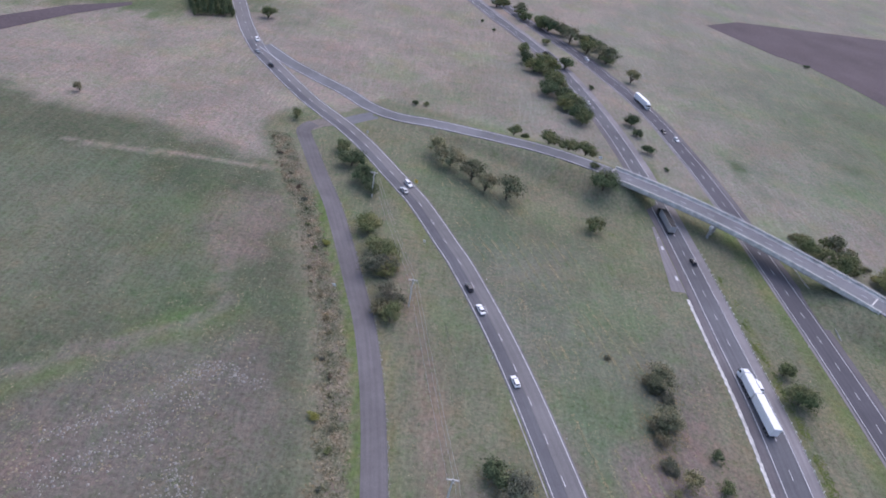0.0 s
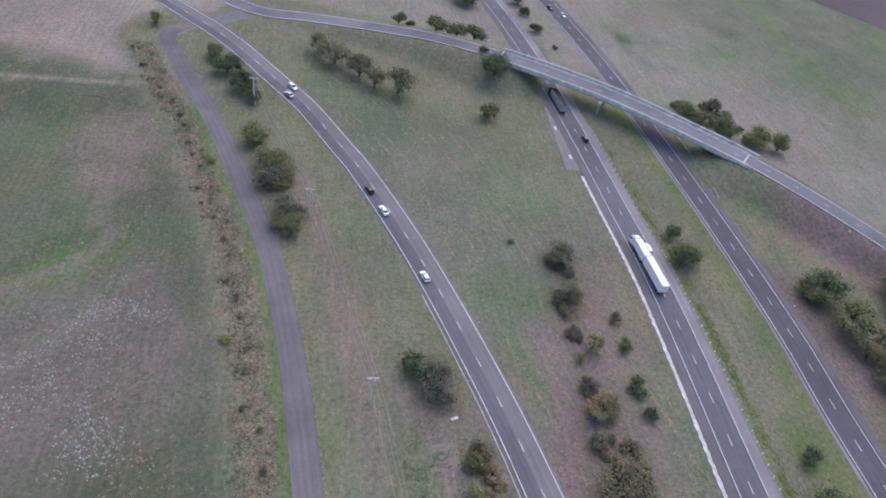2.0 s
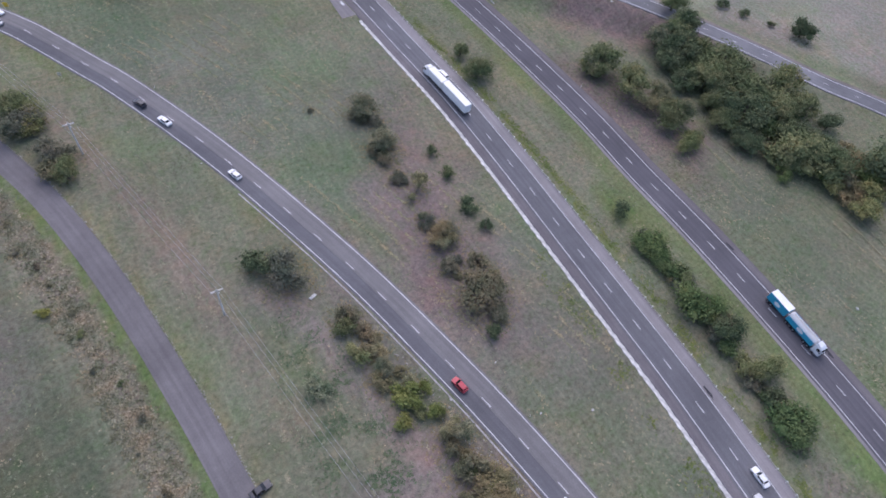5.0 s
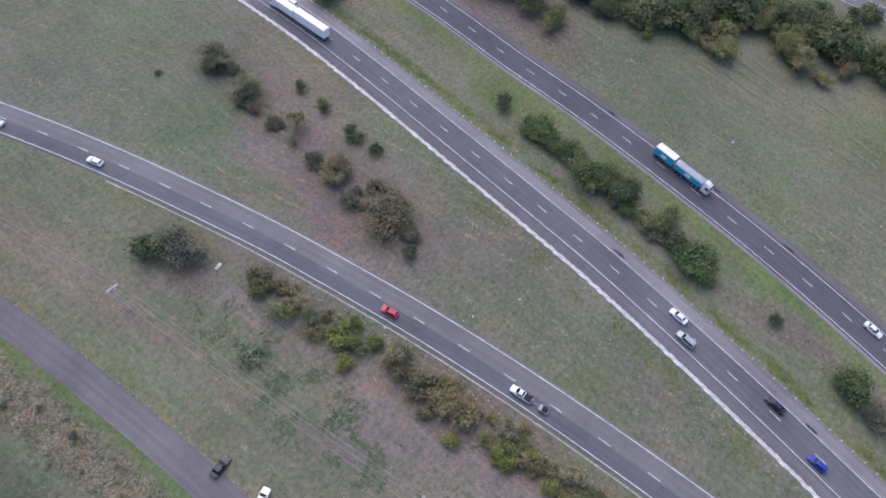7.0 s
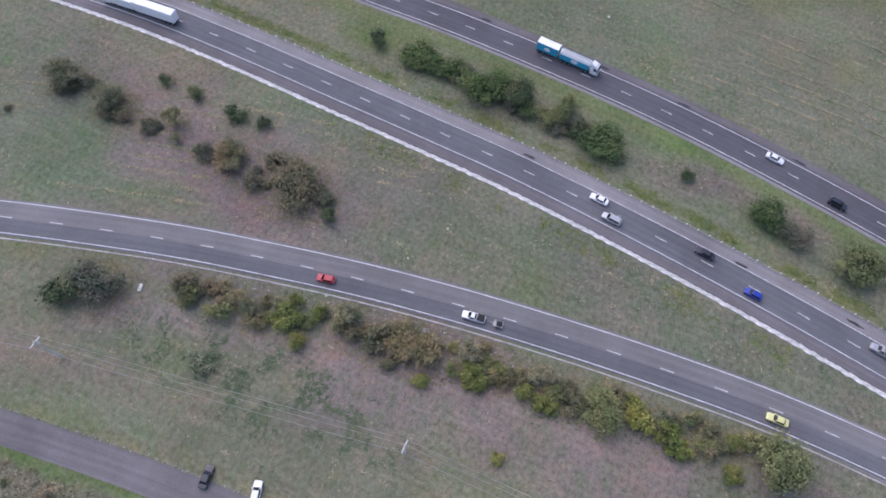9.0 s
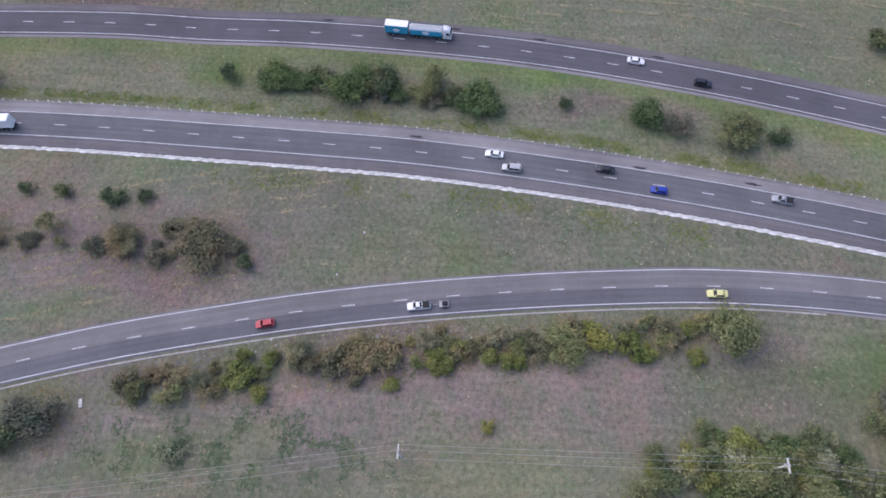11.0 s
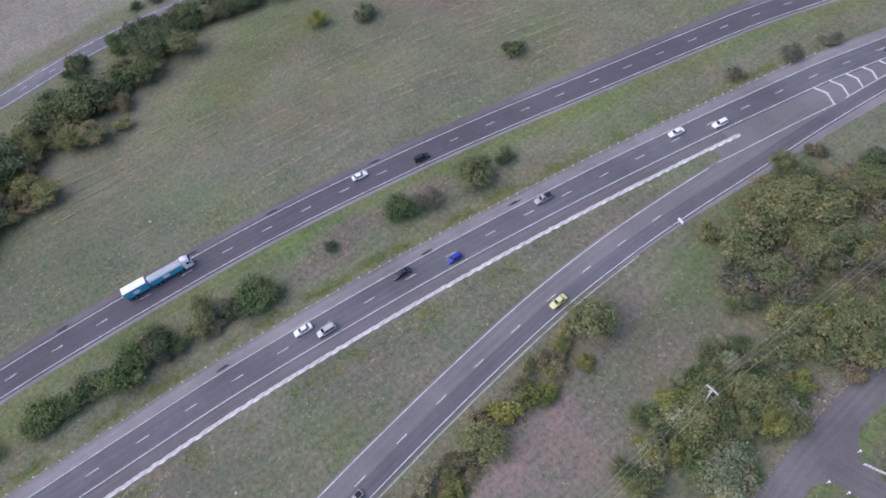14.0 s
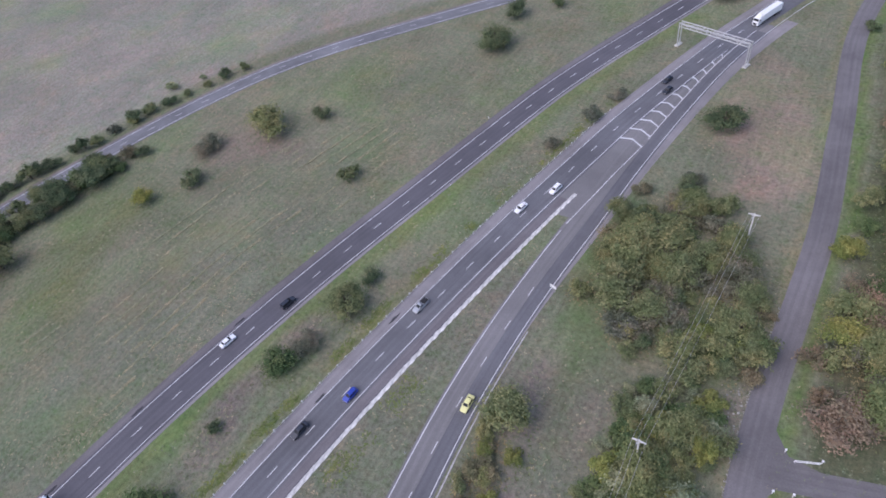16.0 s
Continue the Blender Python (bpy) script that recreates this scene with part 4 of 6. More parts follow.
for i in range(7):
    for j in range(11):
        fx, fy = i / 6, j / 10
        px, py = -149 + 19.2 * fx - 17.1 * fy, 359 + 7.8 * fx + 38.8 * fy
        grove("cone", [(px + hedge_rng.uniform(-0.8, 0.8), py + hedge_rng.uniform(-0.8, 0.8), hedge_rng.uniform(2.6, 3.2))], "pine plantation")


# ---- mesh helpers for made things ----
def part(name, bm, material, parent, label=""):
    me = bpy.data.meshes.new(name)
    bm.to_mesh(me)
    bm.free()
    me.materials.append(material)
    return child(new(name, me), parent, label=label)


def box_bm(size, at=(0, 0, 0), bevel=0.0, turn=0.0):
    bm = bmesh.new()
    bmesh.ops.create_cube(bm, size=1.0, matrix=pose(*at, 0, 0, turn) @ Matrix.Diagonal((*size, 1)))
    if bevel:
        bmesh.ops.bevel(bm, geom=bm.edges[:], offset=bevel, segments=2, affect="EDGES")
    return bm


def rod_bm(a, b, r, sides=8, r2=None):
    a, b = Vector(a), Vector(b)
    bm = bmesh.new()
    m = Matrix.Translation((a + b) / 2) @ (b - a).to_track_quat("Z", "Y").to_matrix().to_4x4()
    bmesh.ops.create_cone(bm, cap_ends=True, segments=sides, radius1=r, radius2=r if r2 is None else r2, depth=(b - a).length, matrix=m)
    return bm


def merged(*bms):
    out = bmesh.new()
    for b in bms:
        me = bpy.data.meshes.new("tmp")
        b.to_mesh(me)
        b.free()
        out.from_mesh(me)
        bpy.data.meshes.remove(me)
    return out


def hull_bm(stations):
    """A closed body through cross-sections: (x, [(y, z), ...]) with as many points each."""
    bm = bmesh.new()
    rings = [[bm.verts.new((x, y, z)) for y, z in pts] for x, pts in stations]
    n = len(rings[0])
    for a, b in zip(rings, rings[1:]):
        for i in range(n):
            bm.faces.new((a[i], a[(i + 1) % n], b[(i + 1) % n], b[i]))
    bm.faces.new(rings[0][::-1])
    bm.faces.new(rings[-1])
    bmesh.ops.recalc_face_normals(bm, faces=bm.faces)
    return bm


def at_line(line, y, off=0.0):
    """The place on a line at a given y, off metres to its left, and the heading of the line there (degrees, x axis along)."""
    i = int(np.argmin(np.abs(line[:, 1] - y)))
    n = sideways(line)[i]
    d = (n[1], -n[0])
    t = (y - line[i, 1]) / d[1] if abs(d[1]) > 1e-3 else 0.0
    return line[i, 0] + d[0] * t + n[0] * off, y + n[1] * off, float(line[i, 2]), math.degrees(math.atan2(d[1], d[0]))


# ---- roadside works ----
drain = new("kerb_1")
tagged(drain, "broken white concrete kerb along the carriageway edge", "kerb", kind="structure")
kerb_line = between(MAIN, -143.5, 167.6)
kn, ks = sideways(kerb_line), along(kerb_line)
kerb_rng = random.Random(21)
KERBS = []
for v in range(4):
    bm = bmesh.new()
    w = [kerb_rng.uniform(0.46, 0.7) for _ in range(8)]
    pts = []
    for k in range(4):
        x = -1.5 + k
        pts.append([bm.verts.new((x, -w[k], -0.1)), bm.verts.new((x, -w[k] + 0.05, 0.12)), bm.verts.new((x, w[k + 4] - 0.05, 0.14)), bm.verts.new((x, w[k + 4], -0.1))])
    for a, b in zip(pts, pts[1:]):
        for i in range(3):
            bm.faces.new((a[i], a[i + 1], b[i + 1], b[i]))
    bm.faces.new(pts[0])
    bm.faces.new(pts[-1][::-1])
    bmesh.ops.recalc_face_normals(bm, faces=bm.faces)
    me = bpy.data.meshes.new("kerb_stone")
    bm.to_mesh(me)
    bm.free()
    me.materials.append(CONCRETE)
    KERBS.append(me)
for q in np.arange(1.5, ks[-1], 2.96):
    i = min(int(np.searchsorted(ks, q)), len(kerb_line) - 1)
    stone = new("kerb_stone", kerb_rng.choice(KERBS))
    x, y = (np.interp(q, ks, kerb_line[:, c] - kn[:, c] * 7.6) for c in (0, 1))
    stone.matrix_world = pose(x, y, 0, 0, 0, math.degrees(math.atan2(-kn[i][0], kn[i][1])) + kerb_rng.uniform(-0.6, 0.6))
    child(stone, drain)

barrier = new("wire_rope_barrier")
tagged(barrier, "wire rope safety barrier with white-capped posts along the shoulder", "barrier")
bl = between(MAIN, -182.8, 197.0)
bn, bs = sideways(bl), along(bl)
pb = merged(box_bm((0.09, 0.06, 0.75), (0, 0, 0.37)), box_bm((0.27, 0.22, 0.2), (0, 0, 0.8), 0.02))
POST = bpy.data.meshes.new("post")
pb.to_mesh(POST)
pb.free()
POST.materials.append(surface("white_post_cap", (0.72, 0.72, 0.7), 0.6, fine=4, coarse=1, spread=0.2))
for q in np.arange(1.0, bs[-1], 3.0):
    i = min(int(np.searchsorted(bs, q)), len(bl) - 1)
    x, y = (np.interp(q, bs, bl[:, c] + bn[:, c] * 7.0) for c in (0, 1))
    o = new("post", POST)
    o.matrix_world = pose(x, y, 0.05, 0, 0, math.degrees(math.atan2(-bn[i][0], bn[i][1])))
    child(o, barrier)
for z in (0.35, 0.52, 0.68):
    tv, tf = [], []
    for k, (p, nn) in enumerate(zip(bl[::3], bn[::3])):
        x, y = p[:2] + nn * 7.0
        tv += [(x, y, z), (x, y, z + 0.035), (x + nn[0] * 0.035, y + nn[1] * 0.035, z + 0.02)]
        if k:
            a = 3 * (k - 1)
            tf += [(a, a + 1, a + 4, a + 3), (a + 1, a + 2, a + 5, a + 4), (a + 2, a, a + 3, a + 5)]
    child(mesh_object("cable", tv, tf, STEEL), barrier)

bay_line = between(MAIN, 168.0, 212.7)
child(ribbon("parking_bay", bay_line, -7.1, -8.2, TOP - 0.01, SHOULDER, 0.2, b_end=-12.6), road_main, label="grey sealed stopping bay")
PATCH = asphalt("dark_repair", (0.045, 0.045, 0.05), 0.2)
patch_rng = random.Random(31)
for road, line, off, y in ((road_main, MAIN, 4.6, 3.9), (road_main, MAIN, 4.2, -52.8), (road_main, MAIN, 5.0, -79.9), (road_east, EAST, 5.3, -4.1), (road_east, EAST, 4.9, -28.4), (road_east, EAST, 5.1, -60.4), (road_east, EAST, 5.0, 32.1)):
    x, y0, z, turn = at_line(line, y, off)
    n, ring = 16, []
    bm = bmesh.new()
    for k in range(n):
        a = 2 * math.pi * k / n
        r = patch_rng.uniform(0.6, 1.1)
        ring.append(bm.verts.new((2.2 * r * math.cos(a), 0.45 * r * math.sin(a), 0)))
    bm.faces.new(ring)
    me = bpy.data.meshes.new("repair_patch")
    bm.to_mesh(me)
    bm.free()
    me.materials.append(PATCH)
    o = new("repair_patch", me)
    o.matrix_world = pose(x, y0, TOP + 0.005, 0, 0, turn)
    child(o, road, label="dark tyre-rubber stain on the shoulder")
for y in (176.7, 195.1):
    x, y0, z, turn = at_line(MAIN, y, -8.2)
    o = part("painted_block", box_bm((2.4, 0.9, 0.02)), WHITE_LINE, road_main, "worn white painted block in the stopping bay")
    o.matrix_world = pose(x, y0, TOP + 0.012, 0, 0, turn)

# the painted nose between ramp and carriageway
for k in range(12):
    y = -168.5 - k * 5.6
    ax, ay, _, _ = at_line(MAIN, y - 3.5, -3.7)
    bx, by, _, _ = at_line(RAMP, y - 0.5, 0.15)
    mx, my = (ax + bx) / 2, (ay + by) / 2 - 1.6 * (1 - k / 12)
    if ax - bx < 0.6:
        continue
    bm = bmesh.new()
    for (px, py), (qx, qy) in (((ax, ay), (mx, my)), ((mx, my), (bx, by))):
        vs = [bm.verts.new(c) for c in ((px, py - 0.33, 0), (qx, qy - 0.33, 0), (qx, qy + 0.33, 0), (px, py + 0.33, 0))]
        bm.faces.new(vs)
    o = part("chevron_bar", bm, WHITE_LINE, road_ramp)
    o.location.z = TOP + 0.014
gore = []
for y in np.arange(-132, -246, -3.5):
    ax, ay, _, _ = at_line(MAIN, y, -3.8)
    bx, by, _, _ = at_line(RAMP, y, float(np.interp(-y, (128, 172), (4.1, 0.1))))
    gore.append(((ax, y), (bx, y)))
gv = [(*p, TOP - 0.014) for pair in gore for p in pair]
child(mesh_object("gore_seal", gv, [(2 * i, 2 * i + 1, 2 * i + 3, 2 * i + 2) for i in range(len(gore) - 1) if gv[2 * i][0] > gv[2 * i + 1][0]], SEAL_RAMP), road_ramp, label="brownish seal between ramp and carriageway")

drive = spline([(11.5, -80.5), (6.0, -81.4), (-0.4, -83.0), (-12.0, -86.0), (-36.0, -92.0), (-95.0, -104.0)])
road_drive = ribbon("road_7", drive, -2.6, 2.6, TOP - 0.02, SEAL_OLD, 0.2)
tagged(road_drive, "narrow sealed side lane meeting the old lane", "road", kind="structure")
flare = mesh_object("junction_flare", [(9.8, -92.5, 0.035), (9.4, -73.0, 0.035), (6.2, -78.6, 0.035), (-1.0, -80.6, 0.035), (-1.2, -85.6, 0.035), (5.6, -86.4, 0.035)], [(0, 1, 2, 5), (5, 2, 3, 4)], SEAL_OLD)
child(flare, road_drive, label="pale flared seal of the junction")

# ---- overpass ----
bridge = new("overpass")
tagged(bridge, "two-span concrete road overpass with pale parapets", "bridge")
deck_line = between(between(OVER, 152.0, 281.8), BRIDGE_FROM - 2, BRIDGE_TO + 4, axis=0)
child(ribbon("deck", deck_line, -5.6, 5.6, 0.0, CONCRETE_DIRTY, 1.1), bridge, label="weathered concrete deck")
under = ribbon("soffit", deck_line, -5.6, 5.6, -1.1, CONCRETE_DIRTY)
child(under, bridge)
for a, b in ((5.2, 5.75), (-5.2, -5.75)):
    child(ribbon("parapet", deck_line, a, b, 1.0, CONCRETE, 1.6), bridge, label="pale concrete parapet")
    child(ribbon("walkway", deck_line, a * 0.8, a, TOP + 0.12, CONCRETE, 0.2), bridge)
    dn, ds = sideways(deck_line), along(deck_line)
    rail = ribbon("handrail", deck_line, (a + b) / 2 - 0.06, (a + b) / 2 + 0.06, 1.45, STEEL, 0.12)
    child(rail, bridge, label="galvanised handrail")
    for q in np.arange(2, ds[-1], 4.0):
        i = int(np.searchsorted(ds, q))
        x, y = deck_line[i, :2] + dn[i] * (a + b) / 2
        o = part("rail_post", box_bm((0.1, 0.1, 0.5), (0, 0, 0.2)), STEEL, bridge)
        o.matrix_world = pose(x, y, deck_line[i, 2] + 1.0)
px, py, pz, pturn = 121.1, 210.5, 7.2, -38.0
for off in (-3.6, 0.0, 3.6):
    n = (math.sin(radians(38)), math.cos(radians(38)))
    o = part("pier_column", rod_bm((0, 0, -0.3), (0, 0, 5.2), 0.55, 16), CONCRETE_DIRTY, bridge)
    o.matrix_world = pose(px + n[0] * off, py + n[1] * off, 0)
o = part("pier_head", box_bm((1.3, 11.5, 0.95), (0, 0, 0), 0.05), CONCRETE, bridge)
o.matrix_world = pose(px, py, 5.65, 0, 0, pturn)
for q in (BRIDGE_FROM - 1.0, BRIDGE_TO + 1.5):
    i = int(np.argmin(np.abs(deck_line[:, 0] - q)))
    n = sideways(deck_line)[i]
    o = part("abutment", box_bm((1.6, 13.0, 4.2), (0, 0, 0), 0.06), CONCRETE_DIRTY, bridge)
    o.matrix_world = pose(*deck_line[i, :2], deck_line[i, 2] - 3.15, 0, 0, math.degrees(math.atan2(-n[0], n[1])))
    o = part("expansion_joint", box_bm((0.5, 9.4, 0.02)), CONCRETE, bridge)
    o.matrix_world = pose(*deck_line[i, :2], deck_line[i, 2] + TOP + 0.014, 0, 0, math.degrees(math.atan2(-n[0], n[1])))

guard = new("guard_rail")
tagged(guard, "galvanised steel guard rail below the overpass", "barrier")
gl = spline([(150.3, 198.9), (150.8, 187.8), (152.2, 174.0), (151.5, 164.3), (150.6, 155.3)], 2.0)
child(ribbon("rail", gl, -0.06, 0.06, 0.75, STEEL, 0.3), guard)
for p in gl[::2]:
    o = part("post", box_bm((0.14, 0.14, 0.8), (0, 0, 0.36)), STEEL, guard)
    o.location = (p[0] + 0.15, p[1], 0)

# ---- sign gantry ----
gantry = new("sign_gantry")
tagged(gantry, "galvanised lattice sign gantry spanning the carriageway", "gantry")
ga, gb, gh = Vector((70.2, -229.6, 0)), Vector((44.9, -221.6, 0)), 7.6
gd = (gb - ga).normalized()
gn = Vector((-gd.y, gd.x, 0))
for base in (ga, gb):
    for s in (-0.8, 0.8):
        part("leg", rod_bm(base + gn * s, base + gn * s + Vector((0, 0, gh + 1.3)), 0.2), STEEL, gantry)
    part("footing", box_bm((1.4, 3.0, 0.5), tuple(base + Vector((0, 0, 0.2))), 0.05, math.degrees(math.atan2(gd.y, gd.x))), CONCRETE, gantry)
for s in (-0.8, 0.8):
    for z in (gh, gh + 1.4):
        part("chord", rod_bm(ga + gn * s - gd * 0.3 + Vector((0, 0, z)), gb + gn * s + gd * 0.3 + Vector((0, 0, z)), 0.16), STEEL, gantry)
span_n = 14
for k in range(span_n):
    p, q = ga.lerp(gb, k / span_n), ga.lerp(gb, (k + 1) / span_n)
    for z in (gh, gh + 1.4):
        part("brace", rod_bm(p + gn * (0.8 if k % 2 else -0.8) + Vector((0, 0, z)), q + gn * (-0.8 if k % 2 else 0.8) + Vector((0, 0, z)), 0.07, 5), STEEL, gantry)
    for s in (-0.8, 0.8):
        part("brace", rod_bm(p + gn * s + Vector((0, 0, gh + (1.4 if k % 2 else 0))), q + gn * s + Vector((0, 0, gh + (0 if k % 2 else 1.4))), 0.07, 5), STEEL, gantry)

# ---- power line ----
pole_at = [(-17.7, 196.7), (2.9, 139.0), (18.1, 75.5), (30.3, 1.3), (31.3, -71.6), (26.0, -139.9)]
for x, y in pole_at:
    pole = new("power_pole")
    pole.location = (x, y, 0)
    tagged(pole, "grey timber power pole with a crossarm, standing in grass", "pole", "power poles")
    part("shaft", rod_bm((0, 0, -0.3), (0, 0, 11.2), 0.25, 10, 0.16), TIMBER, pole)
    part("crossarm", box_bm((2.8, 0.28, 0.24), (0, 0, 10.7), 0.02), TIMBER, pole)
    part("brace", merged(rod_bm((-0.7, 0.1, 10.7), (0, 0.12, 10.0), 0.04, 5), rod_bm((0.7, 0.1, 10.7), (0, 0.12, 10.0), 0.04, 5)), STEEL, pole)
    for s in (-1.25, 0.25, 1.25):
        part("insulator", rod_bm((s, 0, 10.75), (s, 0, 11.0), 0.08, 8, 0.05), CONCRETE, pole)
    part("transformer_bracket", box_bm((0.5, 0.3, 0.35), (0.25, 0.1, 9.6), 0.04), STEEL, pole)
for s in (-1.25, 0.25, 1.25):
    wv, wf = [], []
    for (ax, ay), (bx, by) in zip(pole_at, pole_at[1:]):
        for k in range(0, 15):
            t = k / 14
            x, y, z = ax + (bx - ax) * t + s, ay + (by - ay) * t, 11.0 - 1.3 * 4 * t * (1 - t)
            wv += [(x, y, z), (x + 0.05, y, z), (x + 0.025, y, z + 0.05)]
            if len(wv) > 3:
                a = len(wv) - 6
                wf += [(a, a + 1, a + 4, a + 3), (a + 1, a + 2, a + 5, a + 4), (a + 2, a, a + 3, a + 5)]
    tagged(mesh_object("power_cable", wv, wf, STEEL), "thin pale overhead power cable strung between poles", "cable", "power cables")

# ---- signs, guide posts and litter ----
WHITE = gloss("white_paint", (0.78, 0.78, 0.77), 0.45)
YELLOW = gloss("sign_yellow", (0.7, 0.48, 0.03), 0.5)
for x, y, w, h, z, turn, m, label in ((64.6, -105.6, 1.8, 1.2, 2.2, 78, WHITE, "white road sign panel on two posts beside the ramp"), (-1.9, 209.6, 1.4, 1.4, 2.2, 60, YELLOW, "yellow warning sign on a post by the ramp"),
                                      (-20.8, 141.4, 1.2, 0.9, 1.8, 70, WHITE, "small white sign on a post beside the lane"), (4.8, 171.9, 1.0, 0.8, 1.4, 60, WHITE, "small white sign in the verge"),
                                      (-27.6, 246.3, 1.0, 0.9, 1.5, 50, WHITE, "small white sign by the junction"), (77.3, 245.9, 1.6, 1.0, 2.0, 80, WHITE, "white sign panel near the overpass")):
    sign = new("road_sign")
    sign.matrix_world = pose(x, y, ground_height(x, y), 0, 0, turn)
    tagged(sign, label, "sign")
    part("panel", box_bm((0.05, w, h), (0, 0, z), 0.01), m, sign)
    for s in (-w * 0.3, w * 0.3):
        part("post", rod_bm((-0.06, s, -0.1), (-0.06, s, z + h * 0.4), 0.045), STEEL, sign)
guide = new("guide_post")
part("shaft", box_bm((0.13, 0.06, 1.0), (0, 0, 0.48), 0.01), WHITE, guide)
part("reflector", box_bm((0.1, 0.08, 0.14), (0, 0, 0.86)), gloss("red_reflector", (0.4, 0.03, 0.03), 0.3), guide)
tagged(guide, "white plastic guide post in the road verge", "post", "guide posts")
guide.matrix_world = pose(67.7, 34.7, 0)
for line, off, y in ((RAMP, -5.6, 32.6), (RAMP, 5.4, 19.4), (RAMP, -5.6, -68.4), (RAMP, 5.4, -51.7), (RAMP, -5.6, 73.3), (RAMP, 5.4, 96.9), (RAMP, -5.6, 124.5), (RAMP, 5.4, 155.2), (RAMP, -5.6, -18.1), (MAIN, -8.4, 201.2), (EAST, -6, 150.6), (EAST, 7.6, 104.5), (EAST, 7.6, -89.3), (EAST, -6, -132.9), (EAST, 7.6, -165.1)):
    x, y0, _, turn = at_line(line, y, off)
    copy_thing(guide, pose(x, y0, 0, 0, 0, turn))
for x, y, a, b, turn in ((37.9, 70.6, 1.9, 0.8, 20), (81.1, 14.3, 0.6, 0.5, 0), (69.9, 19.6, 0.5, 0.4, 30), (190.8, 134.8, 0.7, 0.5, 0), (166.1, -0.4, 0.9, 0.6, 40), (53.7, 32.3, 0.6, 0.5, 0), (102.3, -22.7, 0.5, 0.4, 0)):
    bm = box_bm((a, b, 0.3), (0, 0, 0), 0.06)
    for v in bm.verts:
        v.co += Vector((random.uniform(-0.06, 0.06), random.uniform(-0.06, 0.06), random.uniform(-0.03, 0.03)))
    me = bpy.data.meshes.new("concrete_block")
    bm.to_mesh(me)
    bm.free()
    me.materials.append(CONCRETE)
    o = new("concrete_block", me)
    o.matrix_world = pose(x, y, ground_height(x, y) + 0.1, 2, 3, turn)
    tagged(o, "pale broken concrete block lying in the grass", "rubble", "rubble blocks")
gate = new("farm_gate")
gate.matrix_world = pose(2.4, -86.4, 0, 0, 0, 20)
tagged(gate, "white tubular farm gate beside the junction", "gate")
for z in (0.3, 0.65, 1.0):
    part("rail", rod_bm((-2.2, 0, z), (2.2, 0, z), 0.05), WHITE, gate)
for x in (-2.2, 0, 2.2):
    part("upright", rod_bm((x, 0, 0), (x, 0, 1.15), 0.06), WHITE, gate)
for x, y in ((6.4, -87.0), (6.8, -77.6), (3.4, -78.6), (0.0, -87.6)):
    o = new("fence_post", None)
    o.location = (x, y, 0)
    tagged(o, "white-capped timber fence post by the junction", "post", "fence posts")
    part("shaft", rod_bm((0, 0, -0.1), (0, 0, 1.2), 0.12), TIMBER, o)
    part("cap", box_bm((0.4, 0.4, 0.12), (0, 0, 1.25), 0.02), WHITE, o)


# ---- vehicles ----
GLASS = gloss("dark_car_glass", (0.02, 0.024, 0.03), 0.08)
RUBBER = surface("tyre_rubber", (0.02, 0.02, 0.02), 0.9, fine=8, coarse=2, spread=0.3)
ALLOY = gloss("alloy", (0.4, 0.4, 0.42), 0.35, 0.8)
CHASSIS = surface("black_chassis", (0.025, 0.025, 0.026), 0.7, fine=5, coarse=1, spread=0.3)
LAMP = gloss("lamp_glass", (0.6, 0.6, 0.58), 0.15)
TAIL = gloss("tail_lamp", (0.35, 0.02, 0.02), 0.25)
PAINTS = {
    "white": gloss("white_car_paint", (0.8, 0.8, 0.8), 0.28), "silver": gloss("silver_car_paint", (0.42, 0.43, 0.44), 0.3, 0.4),
    "dark": gloss("dark_blue_grey_car_paint", (0.03, 0.034, 0.045), 0.25), "red": gloss("red_car_paint", (0.42, 0.025, 0.05), 0.3),
    "blue": gloss("blue_car_paint", (0.02, 0.05, 0.32), 0.28), "yellow": gloss("pale_yellow_car_paint", (0.68, 0.66, 0.3), 0.35),
    "teal": gloss("teal_blue_tank_paint", (0.02, 0.36, 0.52), 0.35), "black": gloss("black_truck_paint", (0.02, 0.02, 0.022), 0.3),
}
TANK = gloss("pale_tank_paint", (0.62, 0.62, 0.62), 0.4, 0.1)


def section(w, z0, z1, tuck=0.06, crown=0.03):
    """Cross-section of a car body: tucked in at the sill and the shoulder."""
    return [(-w + tuck, z0), (-w, z0 + 0.15), (-w, z0 + (z1 - z0) * 0.65), (-w + tuck, z1), (0, z1 + crown), (w - tuck, z1), (w, z0 + (z1 - z0) * 0.65), (w, z0 + 0.15), (w - tuck, z0)]


def wheel(parent, x, y, r=0.33, wide=0.22):
    t = part("tyre", merged(rod_bm((x, y - wide / 2, r), (x, y + wide / 2, r), r, 18)), RUBBER, parent)
    s = 1 if y > 0 else -1
    part("rim", rod_bm((x, y + s * (wide / 2 - 0.02), r), (x, y + s * (wide / 2 + 0.015), r), r * 0.62, 14), ALLOY, t)


def quad_part(name, pts, material, parent):
    bm = bmesh.new()
    bm.faces.new([bm.verts.new(p) for p in pts])
    r = bmesh.ops.solidify(bm, geom=bm.faces[:], thickness=0.015)
    return part(name, bm, material, parent)


